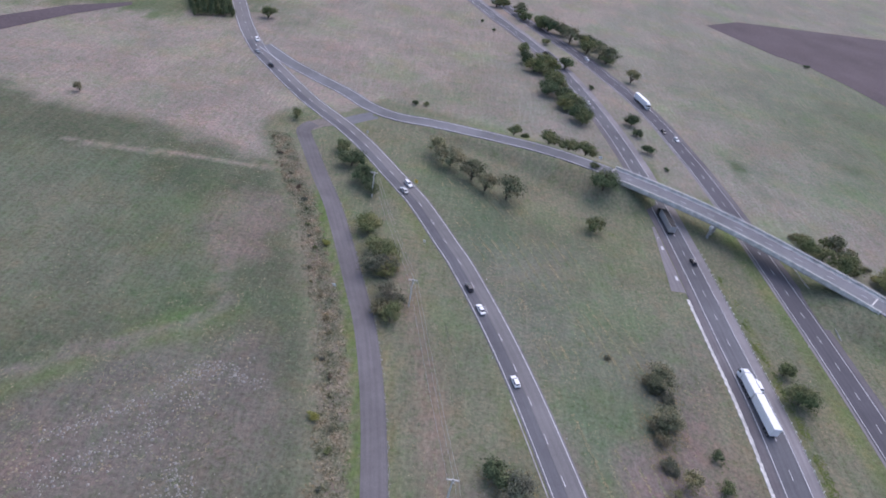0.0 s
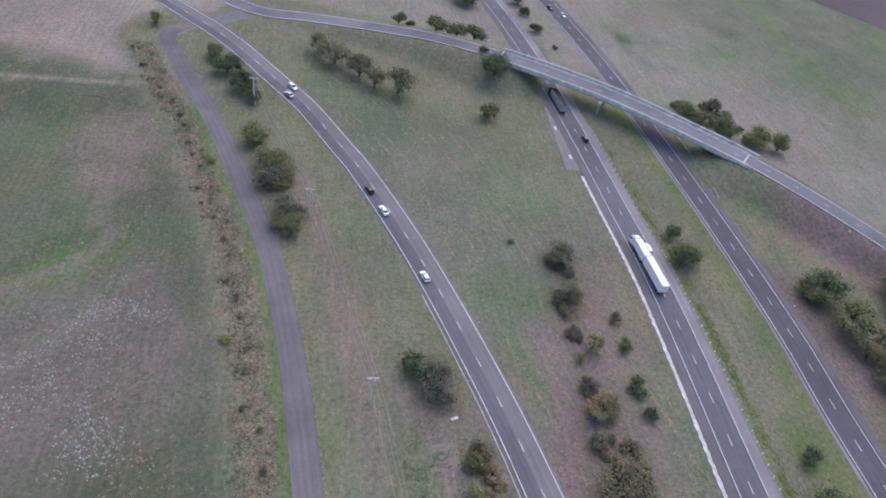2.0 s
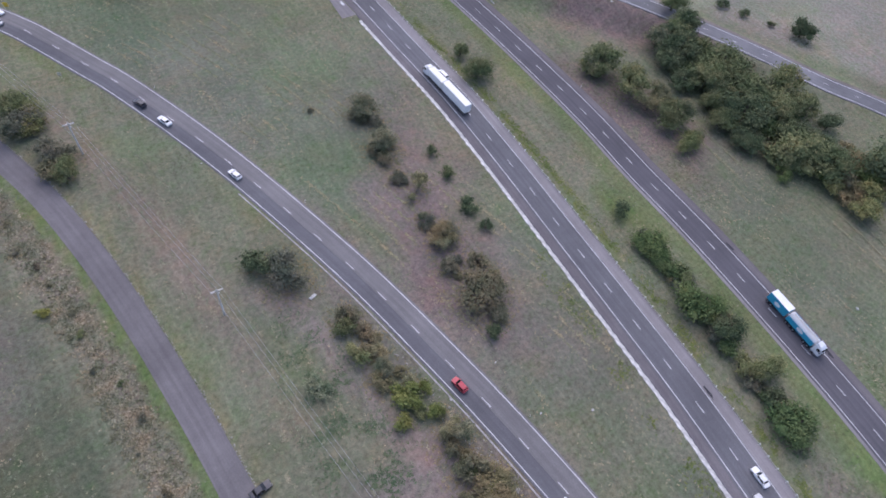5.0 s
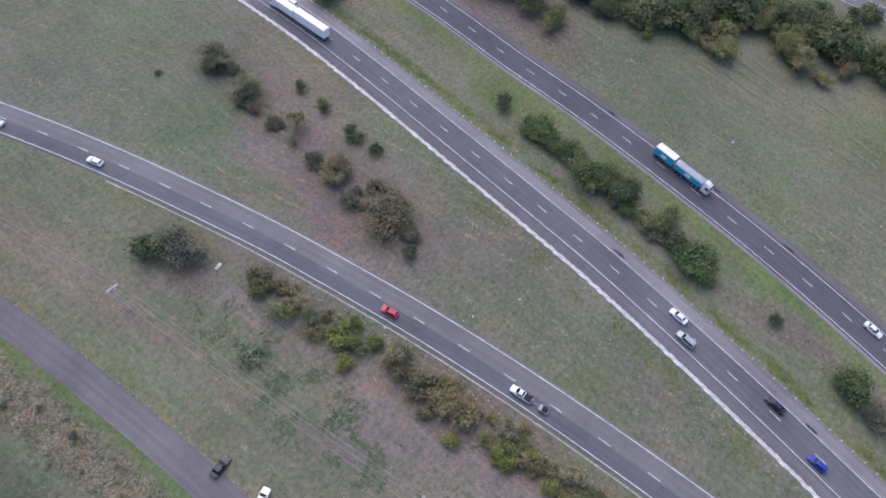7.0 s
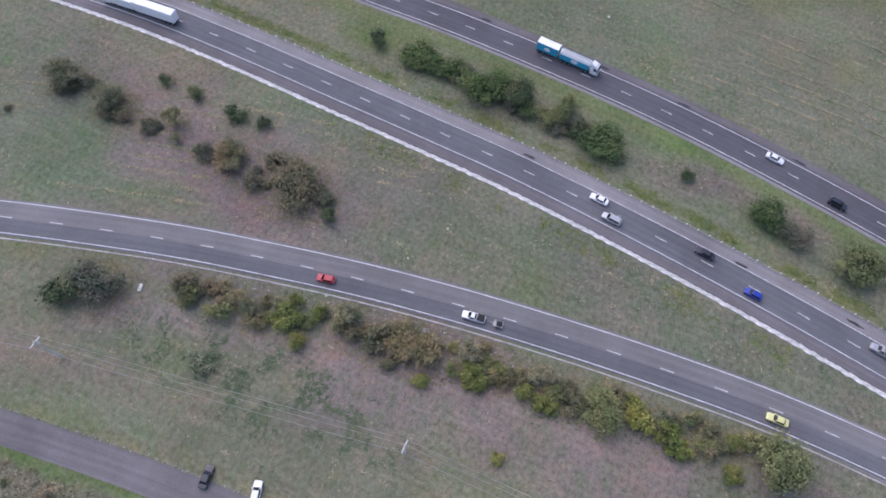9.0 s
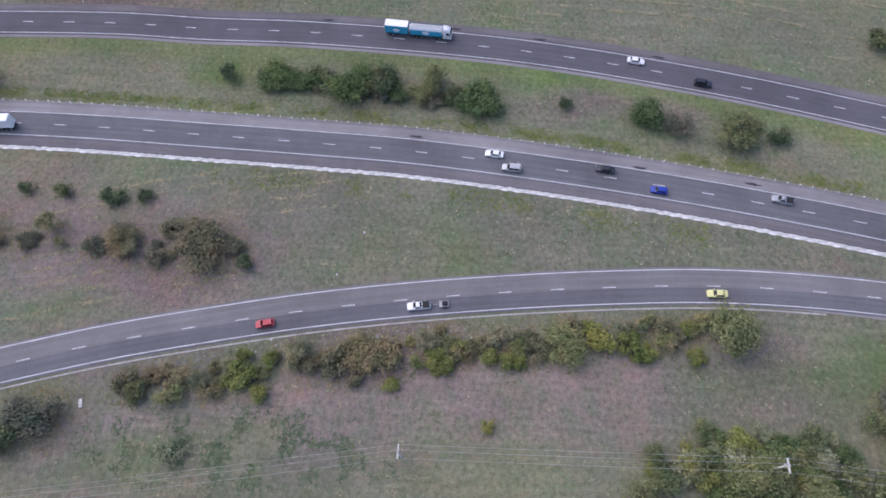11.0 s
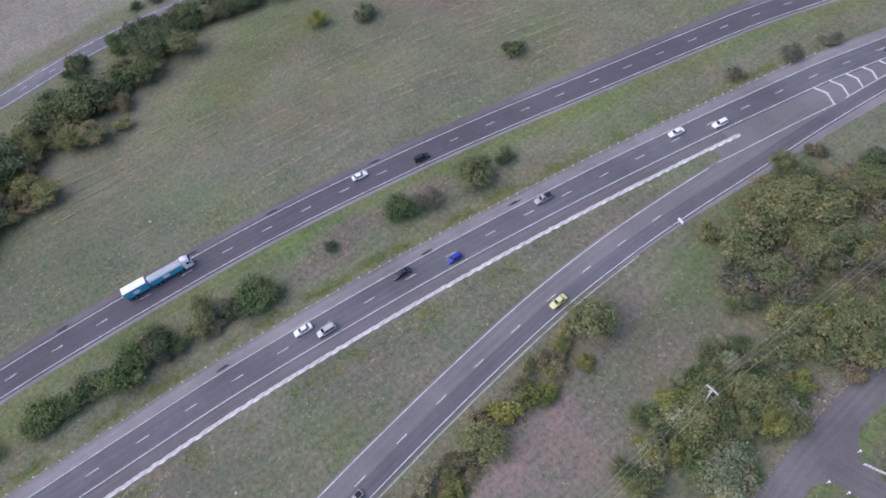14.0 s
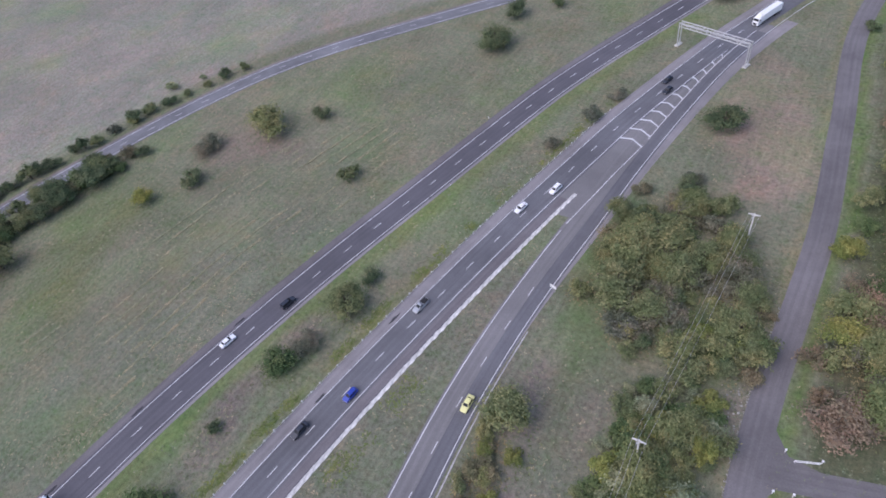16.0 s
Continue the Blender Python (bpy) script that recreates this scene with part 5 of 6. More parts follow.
def car(paint, m, label, long=4.7, tall=1.46, bonnet=1.15, boot=0.75, group="cars on the road", ute=False):
    """A car facing along +x."""
    v = new("car")
    h, w, belt = long / 2, 0.9, tall * 0.64
    col = PAINTS[paint]
    part("body", hull_bm([(-h, section(w * 0.82, 0.42, belt - 0.12)), (-h + 0.12, section(w * 0.93, 0.28, belt - 0.02)), (-h + 0.7, section(w, 0.22, belt)), (h - bonnet - 0.5, section(w, 0.22, belt)),
                          (h - 0.55, section(w * 0.98, 0.22, belt - 0.14)), (h - 0.12, section(w * 0.9, 0.26, belt - 0.24)), (h, section(w * 0.78, 0.38, belt - 0.36))]), col, v)
    front, rear = h - bonnet - 0.15, -h + boot
    if ute:
        rear = -h + 2.0
    rf, rr, rw = front - 0.75, rear + (0.5 if boot > 0.3 else 0.2), w * 0.68
    bm = bmesh.new()
    base = [bm.verts.new(p) for p in ((rear, -w + 0.08, belt - 0.02), (front, -w + 0.1, belt - 0.06), (front, w - 0.1, belt - 0.06), (rear, w - 0.08, belt - 0.02))]
    roof = [bm.verts.new(p) for p in ((rr, -rw, tall), (rf, -rw, tall), (rf, rw, tall), (rr, rw, tall))]
    bm.faces.new(roof)
    for i in range(4):
        bm.faces.new((base[i], base[(i + 1) % 4], roof[(i + 1) % 4], roof[i]))
    bmesh.ops.recalc_face_normals(bm, faces=bm.faces)
    bmesh.ops.bevel(bm, geom=[e for e in bm.edges if all(q in roof for q in e.verts)], offset=0.07, segments=2, affect="EDGES")
    part("cabin", bm, col, v)
    k = 0.02

    def side_pt(x0, x1, s, t, out=k):
        """A point between the belt (t=0) and the roof (t=1)."""
        return (x0 + (x1 - x0) * t, s * (w - 0.08 + (rw - w + 0.08) * t + out), belt + (tall - belt) * t)
    quad_part("windscreen", [(front - 0.06 + k, -w + 0.22, belt), (front - 0.06 + k, w - 0.22, belt), (rf + 0.1 + k, rw - 0.08, tall - 0.08 + k), (rf + 0.1 + k, -rw + 0.08, tall - 0.08 + k)], GLASS, v)
    quad_part("rear_window", [(rear + 0.05 - k, -w + 0.22, belt + 0.06), (rr - 0.06 - k, -rw + 0.1, tall - 0.08 + k), (rr - 0.06 - k, rw - 0.1, tall - 0.08 + k), (rear + 0.05 - k, w - 0.22, belt + 0.06)], GLASS, v)
    mid = (front + rear) / 2
    for s in (-1, 1):
        for a0, a1, b0, b1 in ((mid + 0.05, mid + 0.05, front - 0.2, rf + 0.05), (rear + 0.2, rr + 0.1, mid - 0.05, mid - 0.05)):
            quad_part("side_window", [side_pt(a0, a1, s, 0.12), side_pt(b0, b1, s, 0.12), side_pt(b0, b1, s, 0.84), side_pt(a0, a1, s, 0.84)], GLASS, v)
        part("headlight", box_bm((0.1, 0.34, 0.14), (h - 0.1, s * 0.58, belt - 0.34), 0.02), LAMP, v)
        part("tail_light", box_bm((0.08, 0.3, 0.16), (-h + 0.05, s * 0.6, belt - 0.22), 0.02), TAIL, v)
        part("mirror", box_bm((0.16, 0.2, 0.13), (front - 0.25, s * (w + 0.06), belt + 0.06), 0.03), col, v)
        for x in (h - 0.88, -h + 0.88):
            wheel(v, x, s * (w - 0.1))
    if ute:
        part("tray", box_bm((1.75, 1.62, 0.06), (-h + 1.0, 0, belt + 0.02), 0.0), CHASSIS, v)
    v.matrix_world = m
    return tagged(v, label, "car", group)


def truck(m, label, trailers, cab="white", group="trucks", bonnet=False):
    """A heavy lorry facing along +x, its front at x = 0. trailers: (length, height, kind)."""
    v = new("truck")
    body = part("cab", hull_bm([(-2.5, section(1.2, 0.55, 3.1, 0.08)), (-0.5, section(1.22, 0.55, 3.0, 0.1)), (-0.15, section(1.18, 0.5, 2.1, 0.1)), (0, section(1.1, 0.5, 1.5, 0.1))]), PAINTS[cab], v)
    part("roof_fairing", hull_bm([(-2.5, section(1.05, 3.05, 3.75, 0.2)), (-1.2, section(1.0, 3.05, 3.55, 0.2)), (-0.55, section(0.9, 3.0, 3.1, 0.05))]), PAINTS[cab], v)
    quad_part("windscreen", [(-0.12, -1.0, 2.12), (-0.12, 1.0, 2.12), (-0.46, 0.95, 2.92), (-0.46, -0.95, 2.92)], GLASS, body)
    for s in (-1, 1):
        quad_part("side_window", [(-1.5, s * 1.24, 2.0), (-0.6, s * 1.24, 2.0), (-0.7, s * 1.2, 2.8), (-1.5, s * 1.2, 2.8)], GLASS, body)
        part("mirror", box_bm((0.2, 0.3, 0.6), (-0.35, s * 1.45, 2.3), 0.04), CHASSIS, v)
        part("headlight", box_bm((0.08, 0.4, 0.2), (0.0, s * 0.85, 0.85), 0.02), LAMP, v)
        wheel(v, -1.1, s * 1.05, 0.5, 0.32)
    part("grille", box_bm((0.06, 1.3, 0.8), (0.02, 0, 1.1), 0.02), CHASSIS, v)
    x = -2.7
    for n, (length, height, kind) in enumerate(trailers):
        c = x - length / 2
        part("chassis", box_bm((length - 0.3, 0.9, 0.35), (c, 0, 0.9), 0.02), CHASSIS, v)
        if kind == "tank":
            ring = [(1.2 * math.cos(a) * (1 if abs(math.cos(a)) < 0.8 else 1.02), 2.35 + (height - 2.4) * math.sin(a)) for a in np.linspace(0, 2 * math.pi, 17)[:-1]]
            tank = part("tank", hull_bm([(c - length / 2, [(y * 0.85, 2.35 + (z - 2.35) * 0.85) for y, z in ring]), (c - length / 2 + 0.25, ring), (c + length / 2 - 0.25, ring), (c + length / 2, [(y * 0.85, 2.35 + (z - 2.35) * 0.85) for y, z in ring])]), TANK, v)
            part("catwalk", box_bm((length - 1.0, 0.5, 0.06), (c, 0, height + 0.03), 0.01), STEEL, tank)
            for s in (-1, 1):
                panel = part("side_panel", box_bm((length - 0.3, 0.05, 1.75), (c, s * 1.25, 2.1), 0.02), PAINTS["teal"], v, "teal-blue side panel with a pale oval emblem")
                bm = bmesh.new()
                bmesh.ops.create_circle(bm, cap_ends=True, segments=20, radius=0.6, matrix=pose(c, s * 1.285, 2.2, 90, 0, 0) @ Matrix.Diagonal((1.7, 1, 1, 1)))
                part("emblem", bm, PAINTS["white"], panel, "plain pale oval")
        elif kind == "tealbox":
            part("box", box_bm((length, 2.45, height - 1.1), (c, 0, (height + 1.1) / 2), 0.06), PAINTS["teal"], v, "teal-blue trailer box with pale emblem")
            part("roof", box_bm((length + 0.02, 2.47, 0.12), (c, 0, height), 0.03), PAINTS["white"], v, "white roof")
            for s in (-1, 1):
                bm = bmesh.new()
                bmesh.ops.create_circle(bm, cap_ends=True, segments=20, radius=0.6, matrix=pose(c, s * 1.235, 2.3, 90, 0, 0) @ Matrix.Diagonal((1.6, 1, 1, 1)))
                part("emblem", bm, PAINTS["white"], v, "plain pale oval")
        else:
            bx = part("box", box_bm((length, 2.5, height - 1.1), (c, 0, (height + 1.1) / 2), 0.07), PAINTS[kind], v, "long box trailer body")
            part("top_rail", box_bm((length - 0.1, 2.2, 0.05), (c, 0, height + 0.01), 0.01), WHITE if kind == "white" else CHASSIS, bx)
            part("rear_door", box_bm((0.05, 2.3, height - 1.5), (c - length / 2 - 0.02, 0, (height + 1.2) / 2), 0.01), PAINTS[kind], bx)
        for s in (-1, 1):
            for a in (0.9, 2.15, 3.4)[: 3 if length > 7.5 else 2]:
                wheel(v, c - length / 2 + a, s * 1.0, 0.5, 0.45)
            if n == 0:
                for a in (0.8, 2.05):
                    wheel(v, c + length / 2 - a, s * 1.0, 0.5, 0.45)
        x -= length + 0.5
    v.matrix_world = m
    return tagged(v, label, "truck", group)


def on(line, y, off, north=True):
    x, y0, z, turn = at_line(line, y, off)
    # the lines run from north to south
    return pose(x, y0, z + TOP, 0, 0, turn + (180 if north else 0))


# off is to the left of a southward line: positive lies on the east side
truck(on(MAIN, 132.3, -1.8), "white double-trailer lorry driving on the carriageway", [(7.6, 3.7, "white"), (12.5, 4.1, "white")])
car("white", on(MAIN, 127.7, 1.9), "white van-like wagon overtaking a lorry", 5.0, 1.9, 0.7, 0.15)
truck(on(MAIN, 220.8, -1.8), "dark lorry with pale trailer passing under the overpass", [(13.0, 4.0, "silver")], "black")
car("dark", on(MAIN, 187.8, 1.8), "dark hatchback on the carriageway", 4.3, 1.45, 1.0, 0.3)
car("white", on(MAIN, -16.4, 1.8), "white sedan in the overtaking lane")
car("silver", on(MAIN, -21.2, -1.8), "silver-grey wagon on the carriageway", 4.9, 1.7, 1.1, 0.2)
car("dark", on(MAIN, -44.1, 1.8), "black sedan with glossy windows on the carriageway", 4.9)
car("blue", on(MAIN, -57.5, -1.8), "bright blue small hatchback on the carriageway", 4.1, 1.45, 0.9, 0.3)
car("silver", on(MAIN, -86.7, 1.6), "silver utility with open tray on the carriageway", 5.2, 1.75, 1.2, 0.7, ute=True)
car("white", on(MAIN, -129.7, 1.8), "white sedan on the carriageway", 4.7)
car("white", on(MAIN, -141.5, -1.8), "white wagon on the carriageway", 4.7, 1.6, 1.1, 0.25)
car("dark", on(MAIN, -205.1, 1.8), "dark sedan near the painted nose", 4.6)
car("dark", on(MAIN, -200.2, -1.8), "dark hatchback near the painted nose", 4.2, 1.45, 1.0, 0.3)
truck(on(MAIN, -248.9, -1.6), "white tanker lorry beyond the sign gantry", [(11.5, 3.8, "white")])
car("white", on(MAIN, 329.0, -1.8), "white sedan far along the carriageway")
truck(on(MAIN, 398.0, -1.8), "dark lorry far along the carriageway", [(13.0, 4.0, "black")], "black")
truck(on(EAST, -4.0, 1.9, False), "white-cabbed milk tanker with teal-blue tank and trailer", [(9.2, 3.7, "tank"), (6.4, 3.7, "tealbox")])
car("white", on(EAST, -54.7, 1.9, False), "white sedan on the dark carriageway")
car("dark", on(EAST, -72.7, -1.9, False), "black wagon on the dark carriageway", 4.7, 1.7, 1.1, 0.25)
truck(on(EAST, 333.5, 1.9, False), "white semi-trailer lorry far along the dark carriageway", [(13.0, 4.0, "white")])
car("dark", on(EAST, 306.7, -1.9, False), "dark sedan far along the dark carriageway")
car("white", on(EAST, 298.3, 1.9, False), "white hatchback far along the dark carriageway", 4.2, 1.45, 1.0, 0.3)
car("white", on(EAST, 403.5, 1.9, False), "white wagon in the distance", 4.7, 1.6, 1.1, 0.25)
car("white", on(RAMP, 142.9, -2.0), "white sedan driving on the ramp")
car("white", on(RAMP, 115.5, -2.0), "white hatchback driving on the ramp", 4.2, 1.45, 1.0, 0.3)
car("red", on(RAMP, 34.5, -2.0), "red hatchback driving on the ramp", 4.2, 1.48, 1.0, 0.3)
car("yellow", on(RAMP, -67.7, -2.1), "pale yellow sedan on the ramp", 4.6)
car("silver", on(RAMP, 205.3, -2.0), "grey sedan on the ramp", 4.6)
car("white", on(RAMP, 208.3, 2.0, False), "white wagon on the ramp", 4.7, 1.6, 1.1, 0.25)
car("dark", on(RAMP, 152.6, -2.0), "dark blue hatchback on the ramp", 4.3, 1.45, 1.0, 0.3)
car("white", on(RAMP, 334.5, 2.0, False), "white wagon near the far junction", 4.7, 1.6, 1.1, 0.25)
car("silver", on(RAMP, 320.0, -2.0), "silver sedan near the far junction")
car("dark", on(RAMP, 304.5, -2.0), "dark sedan near the far junction")
car("white", on(RAMP, 0.2, -2.0), "white utility towing a small trailer on the ramp", 5.3, 1.8, 1.2, 0.7, ute=True)
trailer = new("box_trailer")
trailer.matrix_world = on(RAMP, -5.5, -2.0)
tagged(trailer, "small grey box trailer behind a utility on the ramp", "trailer")
part("tray", box_bm((2.2, 1.5, 0.08), (0, 0, 0.55), 0.01), STEEL, trailer)
for s in (-1, 1):
    part("side", box_bm((2.2, 0.05, 0.4), (0, s * 0.74, 0.78), 0.01), STEEL, trailer)
    wheel(trailer, -0.1, s * 0.86, 0.3, 0.18)
part("load", box_bm((1.3, 1.0, 0.5), (-0.2, 0, 0.85), 0.12), CHASSIS, trailer, "dark strapped load")
part("drawbar", rod_bm((1.1, 0, 0.5), (2.6, 0, 0.5), 0.05), STEEL, trailer)
car("dark", pose(10.4, 34.9, 0.05, 0, 0, 10), "dark blue sedan parked at the lane's edge", 4.6, group="parked cars")
car("white", pose(11.7, 24.5, 0.05, 0, 0, 18), "white wagon with sunroof parked on the grass", 4.7, 1.65, 1.1, 0.25, group="parked cars")


# ---- stuff: tussocks, weeds, stones ----
def scatter(name, count, area, weight, size, colors_material, seed, label, category, tall=0.6, blades=4):
    """Many small clumps of crossed blades on the ground, as one mesh."""
    rng = np.random.RandomState(seed)
    x0, x1, y0, y1 = area
    got_x, got_y = [], []
    need = count
    while need > 0:
        X, Y = rng.uniform(x0, x1, need * 3), rng.uniform(y0, y1, need * 3)
        keep = rng.rand(len(X)) < weight(X, Y)
        X, Y = X[keep][:need], Y[keep][:need]
        got_x.append(X), got_y.append(Y)
        need -= max(len(X), 1)
    X, Y = np.concatenate(got_x), np.concatenate(got_y)
    i = np.clip(np.searchsorted(gx, X), 1, len(gx) - 1)
    j = np.clip(np.searchsorted(gy, Y), 1, len(gy) - 1)
    Z = np.minimum(GZ[i - 1, j - 1], GZ[i, j])
    n = len(X)
    vs, fs = [], []
    for b in range(blades):
        a = rng.uniform(0, 2 * math.pi, n)
        s = size * rng.uniform(0.5, 1.5, n)
        cx, cy = X + np.cos(a) * s * 0.35, Y + np.sin(a) * s * 0.35
        lean = rng.uniform(0.3, 0.9, n) * s
        base = len(vs) * n
        px, py = -np.sin(a) * s * 0.5, np.cos(a) * s * 0.5
        vs += [np.stack([cx - px, cy - py, Z], 1), np.stack([cx + px, cy + py, Z], 1), np.stack([cx + np.cos(a) * lean + px * 0.3, cy + np.sin(a) * lean + py * 0.3, Z + s * tall], 1)]
        fs.append(base + np.stack([np.arange(n), np.arange(n) + n, np.arange(n) + 2 * n], 1))
    ob = mesh_object(name, np.concatenate(vs), np.concatenate(fs), colors_material)
    return tagged(ob, label, category, kind="stuff")


ROAD_LINES = [(l[:, :2], r) for l, r in ((EAST, 7.3), (MAIN, 8.0), (RAMP, 5.2), (SIDE, 3.5), (OVER, 6.0))]


RX0, RY0 = -140.0, -340.0
FREE = np.ones((460, 700), bool)
for pts, r in ROAD_LINES:
    k = int(r + 2)
    for px, py in pts:
        a, b = int(px - RX0), int(py - RY0)
        if k < a < FREE.shape[0] - k - 1 and k < b < FREE.shape[1] - k - 1:
            u, v = np.meshgrid(np.arange(a - k, a + k + 1), np.arange(b - k, b + k + 1), indexing="ij")
            FREE[a - k:a + k + 1, b - k:b + k + 1] &= (u + RX0 + 0.5 - px) ** 2 + (v + RY0 + 0.5 - py) ** 2 > (r + 0.6) ** 2


def off_road(X, Y):
    return FREE[np.clip((X - RX0).astype(int), 0, 459), np.clip((Y - RY0).astype(int), 0, 699)].astype(float)


def rough_of(X, Y):
    i = np.clip(np.searchsorted(gx, X), 0, len(gx) - 1)
    j = np.clip(np.searchsorted(gy, Y), 0, len(gy) - 1)
    return COVER[i, j, 3]


def patchy(X, Y, scale, seed):
    return np.clip(smooth_noise(X, Y, scale, seed) * 1.6 + smooth_noise(X, Y, scale * 0.3, seed + 1) * 0.8 + 0.25, 0, 1)


CORE = (-110, 262, -200, 260)
scatter("straw_tussocks", 11000, CORE, lambda X, Y: off_road(X, Y) * rough_of(X, Y) * patchy(X, Y, 11, 51), 0.34, LEAVES["straw"], 41, "dry straw-coloured grass tussocks over the verges", "grass", 0.25)
scatter("green_tussocks", 13000, CORE, lambda X, Y: off_road(X, Y) * patchy(X, Y, 14, 61), 0.34, LEAVES["grass"], 42, "grey-green grass tussocks over the verges", "grass", 0.25)
scatter("dark_tussocks", 9000, CORE, lambda X, Y: off_road(X, Y) * patchy(X, Y, 17, 65) * 0.7, 0.36, LEAVES["grass"], 46, "dark olive herb tussocks in the verges", "grass", 0.25)


def near_line(line, a, b, lo, hi, even=0.0):
    n = sideways(line)
    pts = line[(line[:, 1] > lo) & (line[:, 1] < hi)]
    nn = n[(line[:, 1] > lo) & (line[:, 1] < hi)]
    mid = pts[:, :2] + nn * (a + b) / 2
    mid = np.concatenate([mid, (mid[1:] + mid[:-1]) / 2])

    def w(X, Y):
        best = np.full(len(X), 1e9)
        for px, py in mid:
            best = np.minimum(best, (X - px) ** 2 + (Y - py) ** 2)
        return np.clip(1.3 - np.sqrt(best) / (abs(b - a) / 2 + 0.5), 0, 1) * np.maximum(patchy(X, Y, 6, 71), even) * off_road(X, Y)
    return w


scatter("dark_herbs", 1700, (12, 48, -10, 75), lambda X, Y: off_road(X, Y) * patchy(X, Y, 3.2, 75) * np.clip(1.2 - ((X - 30) / 9) ** 2 - ((Y - 34) / 34) ** 2, 0, 1), 0.34, LEAVES["herb"], 54, "drift of dark green broad-leaved herbs in the grass", "herbs", 0.3)
scatter("yellow_weeds", 3600, (72, 122, -190, 190), near_line(MAIN, 7.6, 11.0, -190, 190), 0.34, LEAVES["weed"], 43, "yellow-green flowering weeds along the barrier", "weeds", 0.25)
scatter("verge_weeds", 900, (50, 102, -90, 130), near_line(MAIN, -8.6, -14.5, -70, 60), 0.36, LEAVES["weed"], 44, "yellow-green weeds below the kerb", "weeds", 0.25)
scatter("hedgerow_litter", 6500, (-78, 14, 20, 235), near_line(SIDE, -7.0, -13.0, 20, 250, 0.55), 0.42, LEAVES["straw"], 45, "dead bracken and straw beside the lane", "undergrowth", 0.3)

def under_trees(kinds, spread=1.5):
    spots = [(x, y, r) for x, y, r, k in PLANTED if k in kinds and abs(y) < 280]

    def w(X, Y):
        best = np.full(len(X), 9.0)
        for x, y, r in spots:
            best = np.minimum(best, np.sqrt((X - x) ** 2 + (Y - y) ** 2) / (r + 0.6))
        return np.clip(spread + 0.3 - best, 0, 1) * off_road(X, Y)
    return w


scatter("brown_undergrowth", 9000, (-30, 92, -130, 140), under_trees(("brown", "gum", "grey"), 1.35), 0.36, LEAVES["brown"], 47, "low brown scrub and leaf litter round the bushes", "undergrowth", 0.3)
scatter("green_undergrowth", 9000, (-25, 262, -170, 140), under_trees(("olive", "dark", "green", "lime"), 1.15), 0.4, LEAVES["olive"], 48, "low olive scrub round the trees", "undergrowth", 0.3)


def in_rows(line, first, last, step, lo, hi, seed):
    """Rows of cut grass that run beside a road."""
    n = sideways(line)
    keep = (line[:, 1] > lo) & (line[:, 1] < hi)
    pts, nn = line[keep, :2], n[keep]

    def w(X, Y):
        best, sg = np.full(len(X), 1e9), np.zeros(len(X))
        for (px, py), (sx, sy) in zip(pts, nn):
            d = (X - px) ** 2 + (Y - py) ** 2
            m = d < best
            best[m] = d[m]
            sg[m] = ((X - px) * sx + (Y - py) * sy)[m]
        off = sg + smooth_noise(X, Y, 40, seed) * 2.0
        row = np.abs((off / step) % 1.0 - 0.5) * step
        inside_ = (sg > min(first, last)) & (sg < max(first, last))
        return np.clip(1.0 - row / 0.55, 0, 1) * inside_ * np.clip(patchy(X, Y, 16, seed + 3) * 1.4 - 0.2, 0, 1) * off_road(X, Y)
    return w


HAY = foliage("cut_grass", (0.225, 0.215, 0.155), (0.29, 0.27, 0.20))
scatter("mown_rows", 9000, (138, 226, -150, 80), in_rows(EAST, 11, 62, 4.6, -150, 75, 91), 0.36, HAY, 51, "pale rows of cut grass across the verge", "grass", 0.25)
scatter("mown_rows", 3600, (8, 105, 20, 220), in_rows(RAMP, 9, 44, 3.8, 20, 235, 95), 0.34, HAY, 52, "pale rows of cut grass beside the ramp", "grass", 0.25)
scatter("mown_rows", 2200, (-20, 55, -55, 155), in_rows(SIDE, 9, 26, 3.2, -60, 160, 97), 0.34, HAY, 53, "pale rows of cut grass beside the lane", "grass", 0.25)

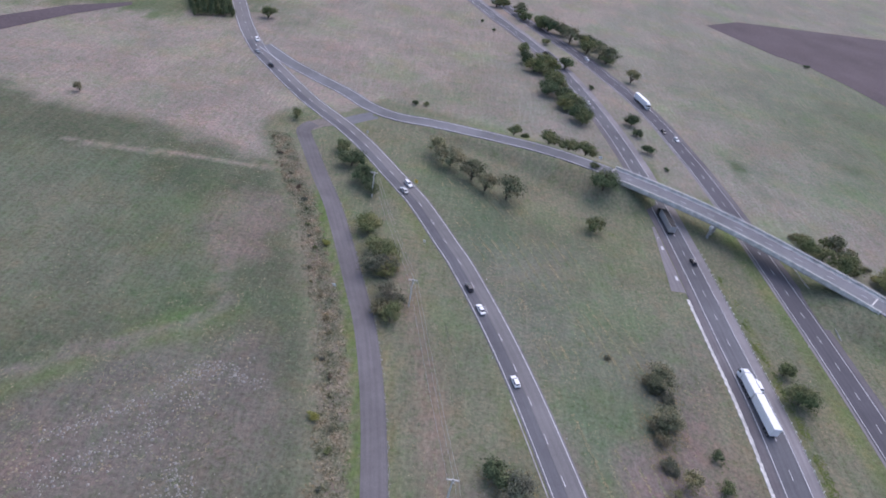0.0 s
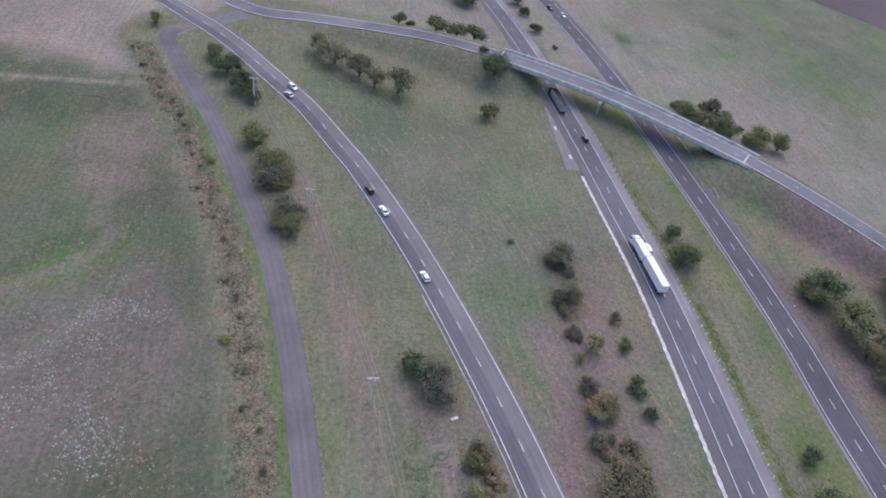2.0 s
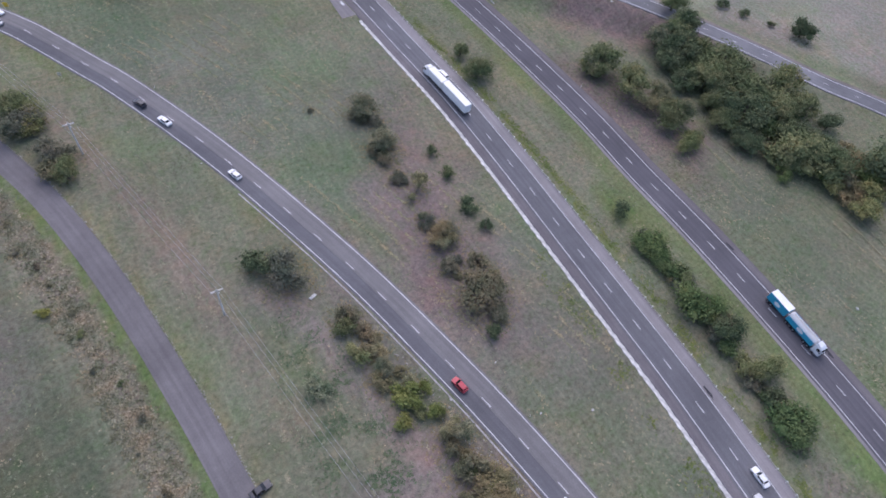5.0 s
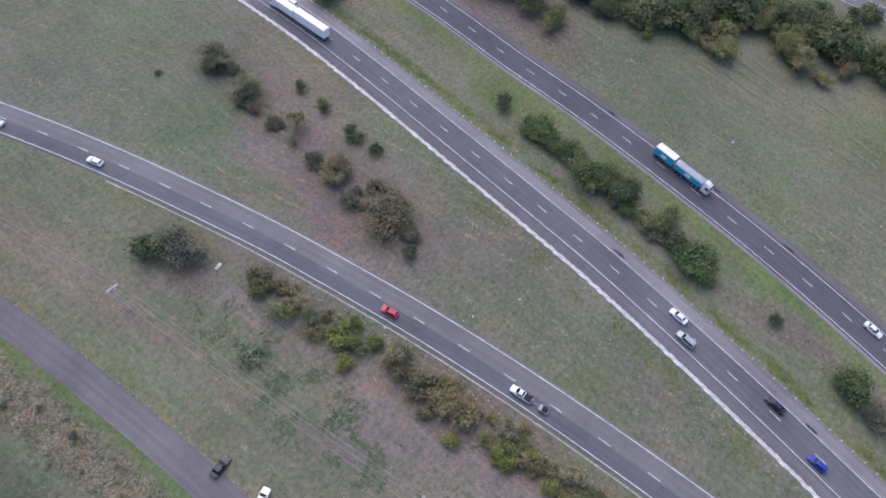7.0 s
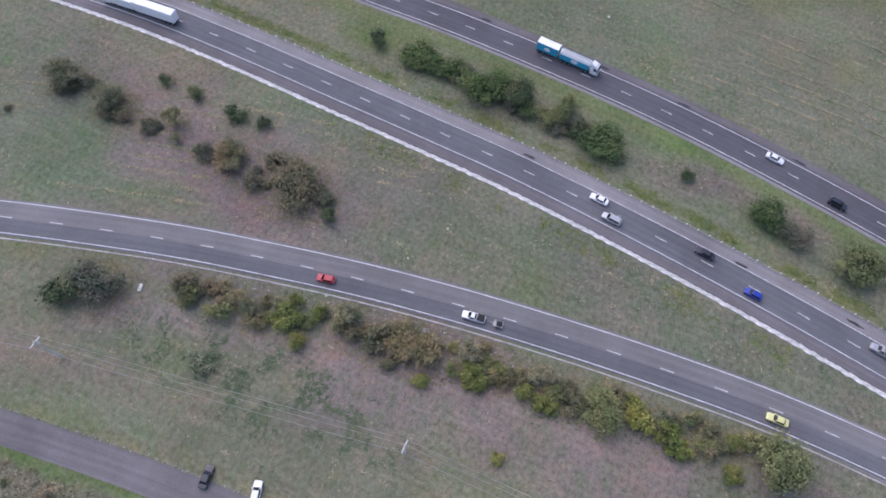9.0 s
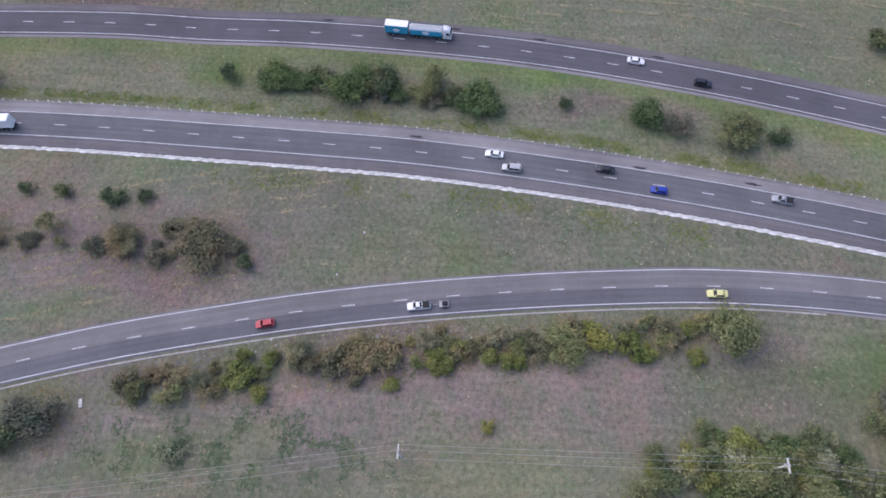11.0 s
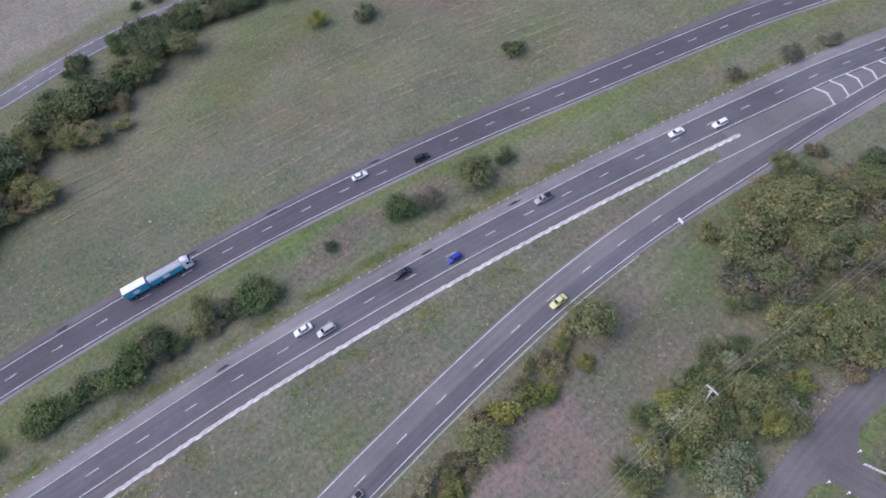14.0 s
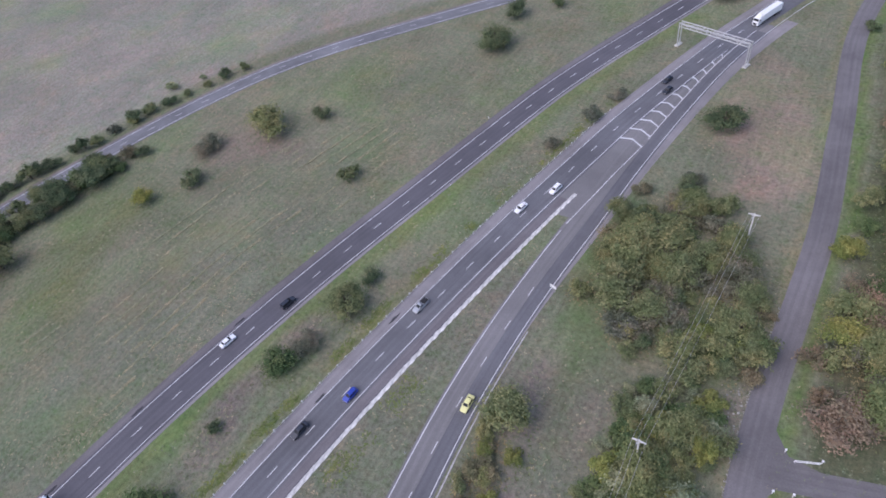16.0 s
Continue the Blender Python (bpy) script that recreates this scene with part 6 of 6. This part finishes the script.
scatter("hedgerow_scrub", 3000, (-78, 14, 20, 235), near_line(SIDE, -6.5, -14.0, 20, 250, 0.45), 0.5, LEAVES["brown"], 49, "low brown and olive growth beside the lane", "undergrowth", 0.4)
STONE = surface("field_stone", (0.30, 0.285, 0.25), 0.95, fine=3, coarse=0.4, spread=0.35)
rock_rng = np.random.RandomState(81)
rv, rf = [], []
for cx, cy, sx, sy, turn, count in ((-44, 104, 4.5, 1.6, 10, 190), (-36, 102, 4, 1.2, -10, 110), (-50, 99, 3, 1.0, 30, 70), (-46, 94, 2.5, 2, 40, 80), (-58, 90, 5, 1.0, 38, 90), (-68, 82, 5, 1.2, 35, 100), (-52, 85, 2.5, 2.5, 40, 90), (-58, 77, 5, 2.5, 30, 150), (-42, 72, 2.8, 4, 0, 190), (-66, 69, 5, 3, 20, 110), (-38, 66, 3, 3, 0, 110), (15, -90, 2.5, 6, 0, 120), (54, 14, 2.0, 26, 6, 220)):
    c, s = math.cos(radians(turn)), math.sin(radians(turn))
    for _ in range(count):
        u, v = rock_rng.normal(0, 1, 2) * (sx, sy)
        x, y = cx + u * c - v * s, cy + u * s + v * c
        if off_road(np.array([x]), np.array([y]))[0] < 0.5:
            continue
        r = 0.1 + abs(rock_rng.normal(0, 0.16))
        b = len(rv)
        for dx, dy, dz in ((1, 0, 0), (0.2, 1, 0), (-0.9, 0.4, 0), (-0.4, -0.9, 0), (0.5, -0.8, 0), (0.1, 0.05, 0.7)):
            k = rock_rng.uniform(0.7, 1.25)
            rv.append((x + dx * r * k, y + dy * r * k, dz * r * k - (0.02 if dz == 0 else 0)))
        rf += [(b + i, b + (i + 1) % 5, b + 5) for i in range(5)]
edge_n = sideways(SIDE)
for q in range(1200):
    i = rock_rng.randint(8, 118)
    t = rock_rng.rand()
    px, py = SIDE[i, :2] * (1 - t) + SIDE[i + 1, :2] * t + edge_n[i] * (3.25 + abs(rock_rng.normal(0, 0.22)))
    r = 0.06 + abs(rock_rng.normal(0, 0.09))
    b = len(rv)
    for dx, dy, dz in ((1, 0, 0), (0.2, 1, 0), (-0.9, 0.4, 0), (-0.4, -0.9, 0), (0.5, -0.8, 0), (0.1, 0.05, 0.7)):
        rv.append((px + dx * r, py + dy * r, 0.05 + dz * r))
    rf += [(b + i_, b + (i_ + 1) % 5, b + 5) for i_ in range(5)]
tagged(mesh_object("field_stones", rv, rf, STONE), "pale grey stones scattered over rough paddock", "stones", kind="stuff")
